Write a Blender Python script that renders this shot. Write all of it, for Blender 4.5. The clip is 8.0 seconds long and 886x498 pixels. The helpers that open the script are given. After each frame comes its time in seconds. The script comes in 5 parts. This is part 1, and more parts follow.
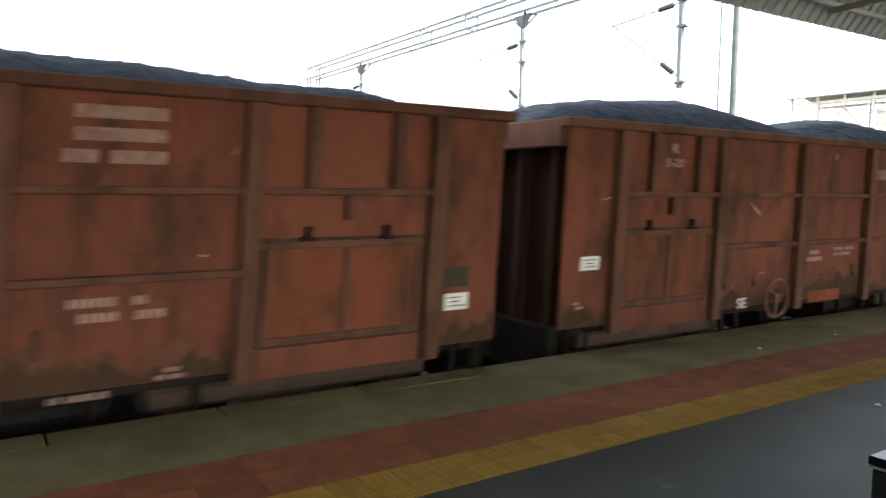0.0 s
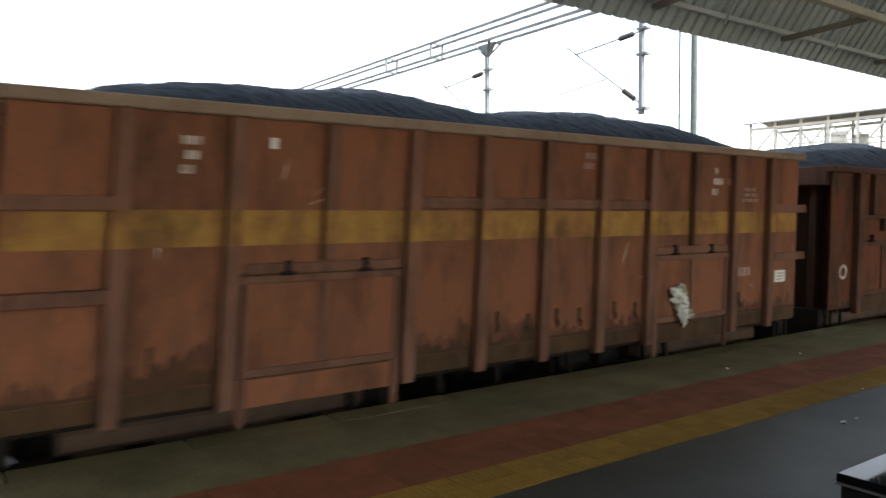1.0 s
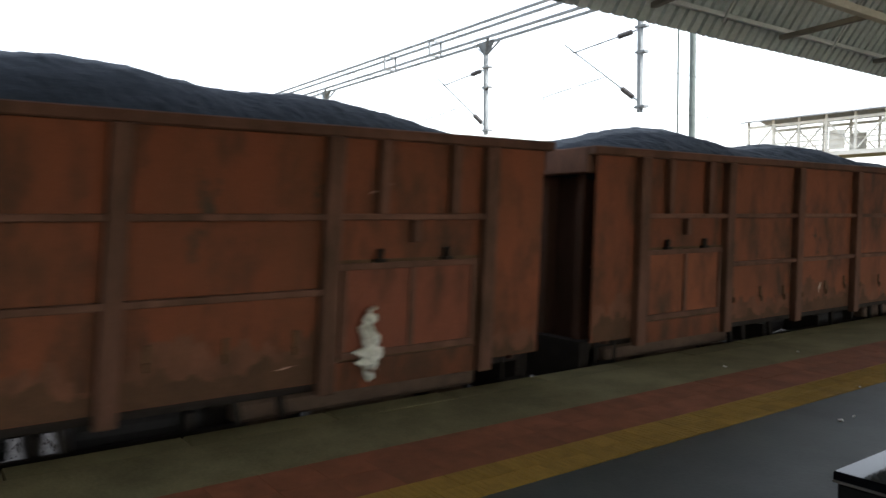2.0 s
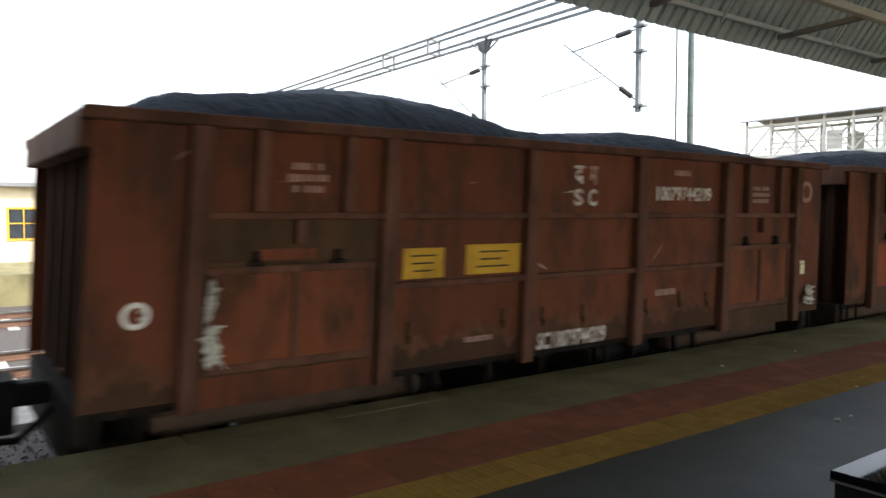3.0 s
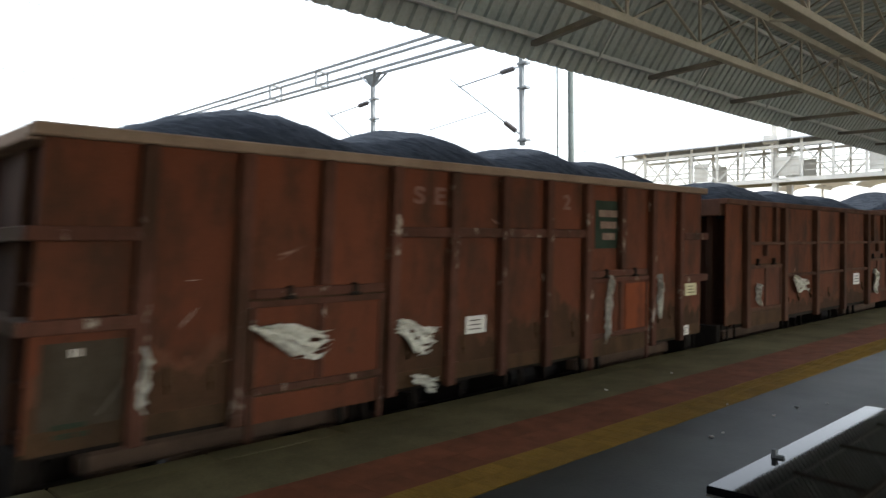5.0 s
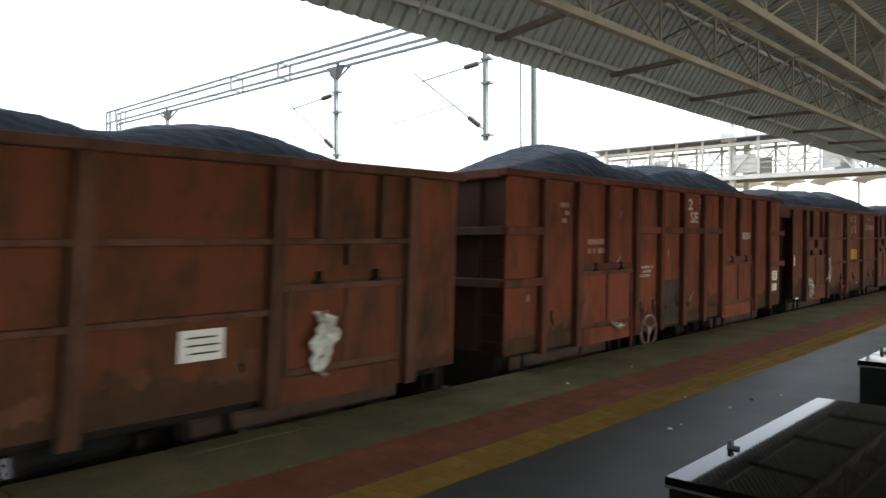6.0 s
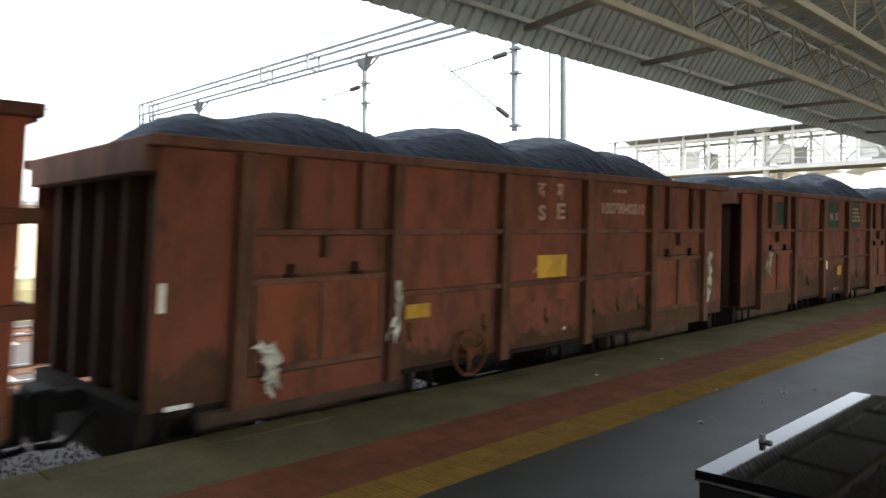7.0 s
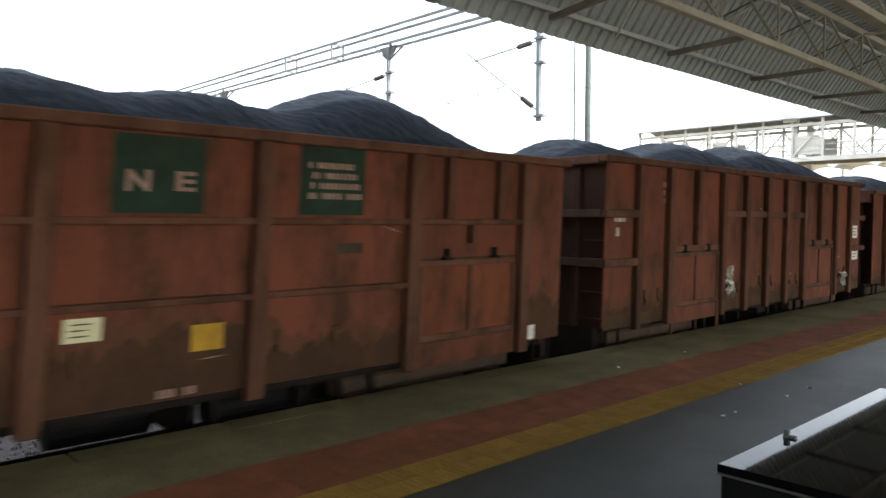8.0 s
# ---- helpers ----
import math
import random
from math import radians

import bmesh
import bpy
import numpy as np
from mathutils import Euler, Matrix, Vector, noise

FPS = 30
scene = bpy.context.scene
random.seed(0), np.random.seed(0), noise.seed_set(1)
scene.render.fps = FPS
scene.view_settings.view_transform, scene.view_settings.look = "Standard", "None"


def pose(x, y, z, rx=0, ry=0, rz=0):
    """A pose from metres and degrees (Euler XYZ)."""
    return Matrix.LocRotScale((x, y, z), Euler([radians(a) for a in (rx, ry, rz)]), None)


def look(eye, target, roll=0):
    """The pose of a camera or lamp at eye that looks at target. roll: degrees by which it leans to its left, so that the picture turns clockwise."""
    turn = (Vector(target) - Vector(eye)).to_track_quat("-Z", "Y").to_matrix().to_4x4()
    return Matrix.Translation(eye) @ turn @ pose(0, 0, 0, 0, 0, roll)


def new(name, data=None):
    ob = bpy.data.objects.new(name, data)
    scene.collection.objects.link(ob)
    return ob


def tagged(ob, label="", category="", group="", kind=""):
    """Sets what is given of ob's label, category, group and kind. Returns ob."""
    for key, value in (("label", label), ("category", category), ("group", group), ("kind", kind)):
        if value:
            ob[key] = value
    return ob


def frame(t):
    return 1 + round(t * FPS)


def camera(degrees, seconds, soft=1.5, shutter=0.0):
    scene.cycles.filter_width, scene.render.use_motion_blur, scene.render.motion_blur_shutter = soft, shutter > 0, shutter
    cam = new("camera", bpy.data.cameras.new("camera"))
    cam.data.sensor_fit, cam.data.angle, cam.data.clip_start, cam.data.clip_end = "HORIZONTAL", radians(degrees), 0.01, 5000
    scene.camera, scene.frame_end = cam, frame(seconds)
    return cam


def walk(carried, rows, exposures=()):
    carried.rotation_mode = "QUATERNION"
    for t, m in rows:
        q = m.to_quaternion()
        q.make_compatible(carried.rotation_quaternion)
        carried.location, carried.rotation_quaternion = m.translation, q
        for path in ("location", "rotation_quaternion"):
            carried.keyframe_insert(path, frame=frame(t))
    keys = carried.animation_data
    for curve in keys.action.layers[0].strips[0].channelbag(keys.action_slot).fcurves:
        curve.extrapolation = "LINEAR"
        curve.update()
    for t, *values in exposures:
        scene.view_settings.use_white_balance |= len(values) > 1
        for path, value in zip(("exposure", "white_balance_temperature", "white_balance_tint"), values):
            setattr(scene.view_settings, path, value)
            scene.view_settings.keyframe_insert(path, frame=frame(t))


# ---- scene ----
cam = camera(62.2, 8.0, soft=1.5, shutter=0.66)
# a phone's sensor is read line by line from the top
scene.cycles.rolling_shutter_type = "TOP"
scene.cycles.rolling_shutter_duration = 0.2

EYE = (0.0, 0.0, 1.686)
PATH = [  # seconds, yaw, pitch, roll
    (0.00, 57.01, -4.43, -0.46),
    (0.10, 56.28, -3.85, 0.48),
    (0.20, 55.83, -3.60, 0.76),
    (0.30, 55.25, -3.11, 0.53),
    (0.40, 54.89, -2.54, 0.47),
    (0.50, 54.73, -2.42, 0.34),
    (1.00, 54.63, -2.39, 0.24),
    (1.50, 54.59, -2.48, 0.21),
    (3.00, 54.34, -2.65, -0.00),
    (3.50, 54.28, -2.54, -0.24),
    (4.00, 50.91, -2.96, 0.28),
    (4.50, 47.29, -2.03, 0.12),
    (5.00, 45.80, -0.23, 0.55),
    (5.20, 44.57, -0.43, 0.57),
    (6.30, 42.92, -0.68, 0.28),
    (6.50, 44.48, -1.01, 0.25),
    (7.00, 45.16, -1.39, 0.21),
    (7.20, 45.68, -1.49, 0.43),
    (7.50, 45.46, -1.98, 0.05),
    (8.00, 46.92, -2.16, -0.26),
]
walk(cam, [(t, pose(*EYE, 90 + p, 0, y) @ pose(0, 0, 0, 0, 0, -r)) for t, y, p, r in PATH], [(t, e, 6250, 10) for t, e in ((0, 2.65), (0.5, 2.2), (1.5, 2.1), (3, 1.95), (5, 1.95), (6.5, 2.16), (7.5, 2.36), (8, 2.25))])

# ---- light ----
world = bpy.data.worlds.new("sky")
scene.world = world
world.use_nodes = True
wn = world.node_tree.nodes
sky = wn.new("ShaderNodeTexSky")
sky.sky_type = "NISHITA"
sky.sun_disc = False
SUN_EL, SUN_AZ = 50.0, -62.0   # azimuth from the track's heading towards the far tracks
sky.sun_elevation = radians(SUN_EL)
sky.sun_rotation = radians(-SUN_AZ)
sky.air_density, sky.dust_density, sky.ozone_density = 1.3, 2.5, 0.6
wn["Background"].inputs["Strength"].default_value = 0.15
haze = wn.new("ShaderNodeHueSaturation")   # a white, hazy sky
haze.inputs["Saturation"].default_value = 0.35
world.node_tree.links.new(sky.outputs[0], haze.inputs["Color"])
world.node_tree.links.new(haze.outputs[0], wn["Background"].inputs["Color"])
sun = new("sun", bpy.data.lights.new("sun", "SUN"))
sun.data.energy, sun.data.angle, sun.data.color = 2.6, radians(2.0), (1.0, 0.95, 0.88)
sd = Vector((-math.sin(radians(SUN_AZ)) * math.cos(radians(SUN_EL)), math.cos(radians(SUN_AZ)) * math.cos(radians(SUN_EL)), math.sin(radians(SUN_EL))))
sun.matrix_world = look(sd * 50, (0, 0, 0))

# ---- materials ----


def mat(name, color, rough=0.8, metal=0.0, dark=None, scale=3.0, amount=0.6, bump=0.15, grain=60.0, streak=0.0, spots=None, spot_scale=1.2, spot_at=0.62, rand=0.0, coords="Object", grime=0.0):
    """Paint, stone or metal: a base colour, blotches of a darker one, fine grain and relief; streak stretches the blotches upright."""
    m = bpy.data.materials.new(name)
    m.use_nodes = True
    n, l = m.node_tree.nodes, m.node_tree.links
    b = n["Principled BSDF"]
    b.inputs["Roughness"].default_value = rough
    b.inputs["Metallic"].default_value = metal
    tc = n.new("ShaderNodeTexCoord")
    mp = n.new("ShaderNodeMapping")
    info = n.new("ShaderNodeObjectInfo")
    off = n.new("ShaderNodeVectorMath")
    off.operation = "MULTIPLY_ADD"
    off.inputs[1].default_value = (37.0, 53.0, 41.0)
    l.new(info.outputs["Random"], off.inputs[0])
    l.new(tc.outputs[coords], off.inputs[2])
    l.new(off.outputs[0], mp.inputs["Vector"])
    if streak:
        mp.inputs["Scale"].default_value = (1, 1, 1 - streak)
    big = n.new("ShaderNodeTexNoise")
    big.inputs["Scale"].default_value = scale
    big.inputs["Detail"].default_value = 6
    big.inputs["Roughness"].default_value = 0.65
    l.new(mp.outputs[0], big.inputs["Vector"])
    fine = n.new("ShaderNodeTexNoise")
    fine.inputs["Scale"].default_value = grain
    fine.inputs["Detail"].default_value = 4
    l.new(tc.outputs[coords], fine.inputs["Vector"])
    ramp = n.new("ShaderNodeValToRGB")
    ramp.color_ramp.elements[0].position = 0.38
    ramp.color_ramp.elements[1].position = 0.68
    l.new(big.outputs[0], ramp.inputs[0])
    dk = dark or tuple(c * 0.45 for c in color)
    mix = n.new("ShaderNodeMix")
    mix.data_type = "RGBA"
    mix.inputs[6].default_value = (*color, 1)
    mix.inputs[7].default_value = (*dk, 1)
    mul = n.new("ShaderNodeMath")
    mul.operation = "MULTIPLY"
    mul.inputs[1].default_value = amount
    l.new(ramp.outputs[0], mul.inputs[0])
    l.new(mul.outputs[0], mix.inputs[0])
    out = mix.outputs[2]
    gm = n.new("ShaderNodeMix")
    gm.data_type = "RGBA"
    gm.blend_type = "MULTIPLY"
    gm.inputs[0].default_value = 0.35
    l.new(out, gm.inputs[6])
    l.new(fine.outputs[0], gm.inputs[7])
    hs = n.new("ShaderNodeHueSaturation")
    hs.inputs["Value"].default_value = 1.2
    l.new(gm.outputs[2], hs.inputs["Color"])
    out = hs.outputs[0]
    if rand:
        oi = n.new("ShaderNodeObjectInfo")
        mr = n.new("ShaderNodeMapRange")
        mr.inputs[3].default_value = 1.2 - rand
        mr.inputs[4].default_value = 1.2 + rand
        l.new(oi.outputs["Random"], mr.inputs[0])
        l.new(mr.outputs[0], hs.inputs["Value"])
    if spots:
        sp = n.new("ShaderNodeTexNoise")
        sp.inputs["Scale"].default_value = spot_scale
        sp.inputs["Detail"].default_value = 8
        sp.inputs["Roughness"].default_value = 0.7
        l.new(mp.outputs[0], sp.inputs["Vector"])
        sr = n.new("ShaderNodeValToRGB")
        sr.color_ramp.elements[0].position = spot_at
        sr.color_ramp.elements[1].position = spot_at + 0.06
        l.new(sp.outputs[0], sr.inputs[0])
        sm = n.new("ShaderNodeMix")
        sm.data_type = "RGBA"
        sm.inputs[7].default_value = (*spots, 1)
        l.new(sr.outputs[0], sm.inputs[0])
        l.new(out, sm.inputs[6])
        out = sm.outputs[2]
    if grime:
        # soot that has run down in streaks, and broad smears of it
        gp = n.new("ShaderNodeMapping")
        gp.inputs["Scale"].default_value = (1.2, 1.2, 0.4)
        l.new(off.outputs[0], gp.inputs["Vector"])
        gn = n.new("ShaderNodeTexNoise")
        gn.inputs["Scale"].default_value = 2.4
        gn.inputs["Detail"].default_value = 7
        gn.inputs["Roughness"].default_value = 0.6
        l.new(gp.outputs[0], gn.inputs["Vector"])
        bn = n.new("ShaderNodeTexNoise")
        bn.inputs["Scale"].default_value = 1.15
        bn.inputs["Detail"].default_value = 7
        bn.inputs["Roughness"].default_value = 0.74
        l.new(mp.outputs[0], bn.inputs["Vector"])
        ad = n.new("ShaderNodeMath")
        ad.operation = "ADD"
        l.new(gn.outputs[0], ad.inputs[0])
        l.new(bn.outputs[0], ad.inputs[1])
        gr = n.new("ShaderNodeMapRange")
        gr.inputs[1].default_value = 0.94
        gr.inputs[2].default_value = 1.24
        gr.inputs[4].default_value = grime
        l.new(ad.outputs[0], gr.inputs[0])
        gx = n.new("ShaderNodeMix")
        gx.data_type = "RGBA"
        gx.inputs[7].default_value = (0.032, 0.021, 0.013, 1)
        l.new(gr.outputs[0], gx.inputs[0])
        l.new(out, gx.inputs[6])
        out = gx.outputs[2]
    l.new(out, b.inputs["Base Color"])
    rr = n.new("ShaderNodeMapRange")
    rr.inputs[3].default_value = max(0.0, rough - 0.12 * min(1, 2 * rough))
    rr.inputs[4].default_value = min(1.0, rough + 0.12 * min(1, 2 * rough))
    l.new(big.outputs[0], rr.inputs[0])
    l.new(rr.outputs[0], b.inputs["Roughness"])
    bp = n.new("ShaderNodeBump")
    bp.inputs["Strength"].default_value = bump
    bp.inputs["Distance"].default_value = 0.01
    l.new(fine.outputs[0], bp.inputs["Height"])
    l.new(bp.outputs[0], b.inputs["Normal"])
    return m


RUST = [mat("rust_brown_paint", (0.167, 0.052, 0.027), 0.75, grime=0.78, dark=(0.125, 0.047, 0.029), scale=1.6, streak=0.4, spots=(0.05, 0.03, 0.018), spot_at=0.64, rand=0.15),
        mat("tan_brown_paint", (0.216, 0.083, 0.040), 0.75, grime=0.6, dark=(0.17, 0.08, 0.046), scale=1.6, streak=0.4, spots=(0.06, 0.035, 0.02), spot_at=0.66, rand=0.15),
        mat("maroon_paint", (0.138, 0.040, 0.018), 0.7, grime=0.75, dark=(0.095, 0.036, 0.019), scale=1.6, streak=0.4, spots=(0.055, 0.033, 0.018), spot_at=0.62, rand=0.15),
        mat("red_oxide_paint", (0.181, 0.047, 0.023), 0.75, grime=0.7, dark=(0.16, 0.05, 0.024), scale=1.6, streak=0.4, spots=(0.05, 0.03, 0.018), spot_at=0.65, rand=0.15),
        mat("dark_rust_paint", (0.141, 0.042, 0.018), 0.75, grime=0.88, dark=(0.08, 0.036, 0.018), scale=1.6, streak=0.4, spots=(0.042, 0.028, 0.017), spot_at=0.63, rand=0.15)]
POST = [mat("dusty_brown_steel", (0.130, 0.059, 0.037), 0.8, grime=0.7, scale=2.2, streak=0.5, rand=0.15),
        mat("dusty_tan_steel", (0.185, 0.092, 0.060), 0.8, grime=0.55, scale=2.2, streak=0.5, rand=0.15),
        mat("dusty_maroon_steel", (0.109, 0.046, 0.030), 0.8, grime=0.7, spots=(0.46, 0.41, 0.34), spot_scale=5, spot_at=0.6, scale=2.2, streak=0.5, rand=0.15),
        mat("dusty_red_steel", (0.130, 0.047, 0.028), 0.8, grime=0.7, scale=2.2, streak=0.5, rand=0.15),
        mat("dark_brown_steel", (0.109, 0.053, 0.034), 0.8, grime=0.7, scale=2.2, streak=0.5, rand=0.15)]
RIMTAN = mat("dusty_tan_coping", (0.28, 0.21, 0.15), 0.85, dark=(0.17, 0.11, 0.075), scale=2.5)
BOGIE = mat("dusty_brown_bogie", (0.085, 0.055, 0.036), 0.85, dark=(0.04, 0.028, 0.02), scale=3)
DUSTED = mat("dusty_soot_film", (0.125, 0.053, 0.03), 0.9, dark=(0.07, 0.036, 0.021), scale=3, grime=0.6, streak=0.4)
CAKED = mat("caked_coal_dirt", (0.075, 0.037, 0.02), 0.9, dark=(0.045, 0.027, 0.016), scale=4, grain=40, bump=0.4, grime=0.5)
KICK = mat("sooty_plate_gap_brown", (0.085, 0.046, 0.022), 0.85, dark=(0.04, 0.027, 0.016), scale=3, streak=0.3, grime=0.7)
# wagon ends: gap shade put into a darker brown, plus sooty streaks
ENDSHADE = mat("shaded_sooty_end_steel", (0.06, 0.03, 0.02), 0.85, scale=2.0, streak=0.6, grime=0.7)
ORANGE = mat("fresh_orange_oxide", (0.242, 0.054, 0.014), 0.7, grime=0.75, dark=(0.14, 0.045, 0.02), scale=2.5, streak=0.4)
DOORRED = mat("door_red_oxide", (0.184, 0.054, 0.023), 0.75, grime=0.9, dark=(0.09, 0.04, 0.02), scale=2.0, streak=0.4)
YELLOW = mat("faded_yellow_paint", (0.36, 0.2, 0.045), 0.75, grime=0.6, dark=(0.2, 0.09, 0.04), scale=2, amount=0.9)
SIGNYEL = mat("yellow_sign_paint", (0.55, 0.32, 0.03), 0.7, grime=0.4, dark=(0.36, 0.2, 0.03), scale=4)
GREEN = mat("dark_green_paint", (0.022, 0.045, 0.028), 0.7, grime=0.4, scale=3)
GREYP = mat("grey_patch_paint", (0.062, 0.05, 0.034), 0.8, grime=0.5, scale=3)
WHITE = mat("white_lettering", (0.58, 0.54, 0.48), 0.8, dark=(0.24, 0.16, 0.12), scale=9, amount=0.95)
FADED = mat("faded_lettering", (0.34, 0.22, 0.17), 0.85, dark=(0.2, 0.1, 0.075), scale=9, amount=0.9)
FAINT = mat("nearly_gone_lettering", (0.2, 0.105, 0.08), 0.85, dark=(0.14, 0.06, 0.04), scale=9, amount=0.9)
FADEDW = mat("chalky_white_wheel_paint", (0.55, 0.51, 0.45), 0.85, dark=(0.2, 0.16, 0.13), scale=8, amount=0.8)
PAPER = mat("white_paper_label", (0.75, 0.73, 0.66), 0.8, scale=8, amount=0.3)
PAPERY = mat("cream_paper_label", (0.7, 0.66, 0.4), 0.8, scale=8, amount=0.3)
RAG = mat("dirty_white_rag", (0.74, 0.73, 0.64), 0.95, dark=(0.36, 0.35, 0.28), scale=18, amount=0.8, bump=1.0)
UNDER = mat("sooty_underframe_steel", (0.018, 0.014, 0.011), 0.85, scale=3)
BLACK = mat("black_grease", (0.011, 0.01, 0.009), 0.7, scale=4)
# the blue tint puts lens haze over the heaps into the coal's colour
COAL = mat("coal", (0.015, 0.0195, 0.026), 0.97, dark=(0.008, 0.0105, 0.014), scale=5, grain=30, bump=1.0)
COAL.node_tree.nodes["Principled BSDF"].inputs["Specular IOR Level"].default_value = 0.08
STEEL = mat("bright_rail_steel", (0.35, 0.33, 0.31), 0.35, 1.0, scale=6)
RUSTRAIL = mat("rusty_rail_side", (0.12, 0.06, 0.035), 0.85, scale=6)
SLEEPER = mat("concrete_sleeper", (0.28, 0.26, 0.23), 0.9, scale=4)
BALLAST = mat("ballast_stone", (0.07, 0.062, 0.055), 0.95, dark=(0.03, 0.027, 0.025), scale=14, grain=40, bump=1.0)
EARTH = mat("dry_earth", (0.32, 0.26, 0.19), 0.95, dark=(0.13, 0.12, 0.07), scale=0.4, grain=10, bump=0.5)
CONC = mat("platform_edge_concrete", (0.18, 0.157, 0.08), 0.85, dark=(0.09, 0.082, 0.042), amount=0.85, scale=1.1, grain=35, bump=0.3, spots=(0.12, 0.105, 0.07), spot_at=0.7)
REDT = mat("dull_red_tile", (0.22, 0.075, 0.034), 0.75, dark=(0.125, 0.05, 0.025), amount=0.8, scale=1.1, grain=45, rand=0.12, coords="Generated")
YELT = mat("worn_yellow_tactile_tile", (0.31, 0.18, 0.028), 0.75, dark=(0.18, 0.11, 0.022), scale=1.2, grain=45, rand=0.15, coords="Generated")
GREYT = mat("dark_polished_floor", (0.036, 0.042, 0.028), 0.38, dark=(0.018, 0.023, 0.016), scale=0.9, grain=30, bump=0.12, spots=(0.075, 0.075, 0.06), spot_scale=2.5, spot_at=0.66)
SHEET = mat("grey_corrugated_sheet", (0.52, 0.6, 0.61), 0.6, dark=(0.36, 0.39, 0.36), scale=0.6, grain=20, bump=0.1)
CANST = mat("cream_canopy_steel", (0.5, 0.49, 0.42), 0.6, dark=(0.32, 0.29, 0.22), scale=2.0)
PURL = mat("pale_purlin_paint", (0.74, 0.79, 0.8), 0.55, dark=(0.52, 0.54, 0.52), scale=2.0)
# rafters and stays: cream steel darkened, underside shade put into the colour
CANSHADE = mat("shaded_rafter_steel", (0.24, 0.225, 0.19), 0.7, scale=2.0)
GALV = mat("galvanised_steel", (0.16, 0.175, 0.18), 0.6, 0.2, scale=3)
MASTP = mat("grey_green_mast_paint", (0.085, 0.105, 0.095), 0.7, scale=3)
INSUL = mat("brown_porcelain", (0.04, 0.035, 0.034), 0.3, scale=6)
FOBW = mat("pale_bridge_paint", (0.62, 0.6, 0.54), 0.6, dark=(0.4, 0.38, 0.33), scale=1.0)
FOBR = mat("bridge_roof_sheet", (0.150, 0.155, 0.154), 0.6, scale=0.8)
TRUNK = mat("black_enamel_steel", (0.006, 0.006, 0.006), 0.45, scale=4, grain=90, bump=0.06)
TRUNKTOP = mat("glossy_black_top", (0.004, 0.004, 0.005), 0.03, scale=3, grain=80, bump=0.001)
# dull, dusty surfaces reflect little; enamel and polished stone more
for dull in RUST + POST + [RIMTAN, BOGIE, KICK, ENDSHADE, ORANGE, DOORRED, YELLOW, SIGNYEL, GREEN, GREYP, CAKED, DUSTED, UNDER, BLACK, CONC, REDT, YELT, BALLAST, RAG]:
    dull.node_tree.nodes["Principled BSDF"].inputs["Specular IOR Level"].default_value = 0.12
GREYT.node_tree.nodes["Principled BSDF"].inputs["Specular IOR Level"].default_value = 0.12
TRUNKTOP.node_tree.nodes["Principled BSDF"].inputs["Specular IOR Level"].default_value = 0.07
TRUNK.node_tree.nodes["Principled BSDF"].inputs["Specular IOR Level"].default_value = 0.2
GLASS = mat("dark_window_glass", (0.03, 0.035, 0.04), 0.12, scale=3, bump=0.0)
WALLP = mat("cream_wall_paint", (0.55, 0.48, 0.33), 0.85, dark=(0.4, 0.33, 0.22), scale=0.6)

# ---- mesh helpers ----


def box(bm, x0, x1, y0, y1, z0, z1):
    v = [bm.verts.new((x, y, z)) for x in (x0, x1) for y in (y0, y1) for z in (z0, z1)]
    for f in ((0, 1, 3, 2), (4, 6, 7, 5), (0, 4, 5, 1), (2, 3, 7, 6), (0, 2, 6, 4), (1, 5, 7, 3)):
        bm.faces.new([v[i] for i in f])
    return bm


def bar(bm, a, b, w, h=None, up=(0, 0, 1)):
    """A straight bar of rectangular section from a to b."""
    a, b, h = Vector(a), Vector(b), h or w
    d = (b - a).normalized()
    u = Vector(up)
    if abs(d.dot(u)) > 0.95:
        u = Vector((1, 0, 0))
    s = d.cross(u).normalized()
    u = s.cross(d)
    q = [bm.verts.new(p + s * i * w / 2 + u * j * h / 2) for p in (a, b) for i, j in ((-1, -1), (1, -1), (1, 1), (-1, 1))]
    for f in ((3, 2, 1, 0), (4, 5, 6, 7), (0, 1, 5, 4), (1, 2, 6, 5), (2, 3, 7, 6), (3, 0, 4, 7)):
        bm.faces.new([q[i] for i in f])
    return bm


def rod(bm, a, b, r, r2=None, sides=10):
    a, b = Vector(a), Vector(b)
    d = b - a
    m = Matrix.Translation((a + b) / 2) @ d.to_track_quat("Z", "Y").to_matrix().to_4x4()
    bmesh.ops.create_cone(bm, cap_ends=True, segments=sides, radius1=r, radius2=r if r2 is None else r2, depth=d.length, matrix=m)
    return bm


def ring(bm, c, axis, R, r, seg=24, sides=6):
    """A round rim."""
    c, axis = Vector(c), Vector(axis).normalized()
    e = axis.orthogonal().normalized()
    g = axis.cross(e)
    vs = []
    for i in range(seg):
        a = 2 * math.pi * i / seg
        out = e * math.cos(a) + g * math.sin(a)
        vs.append([bm.verts.new(c + out * (R + r * math.cos(2 * math.pi * j / sides)) + axis * r * math.sin(2 * math.pi * j / sides)) for j in range(sides)])
    for i in range(seg):
        for j in range(sides):
            bm.faces.new((vs[i][j], vs[(i + 1) % seg][j], vs[(i + 1) % seg][(j + 1) % sides], vs[i][(j + 1) % sides]))
    return bm


def data(name, bm, material, bevel=0.0):
    if bevel:
        bmesh.ops.bevel(bm, geom=bm.edges[:], offset=bevel, segments=1, affect="EDGES", clamp_overlap=True)
    bmesh.ops.recalc_face_normals(bm, faces=bm.faces[:])
    me = bpy.data.meshes.new(name)
    bm.to_mesh(me)
    bm.free()
    me.materials.append(material)
    return me


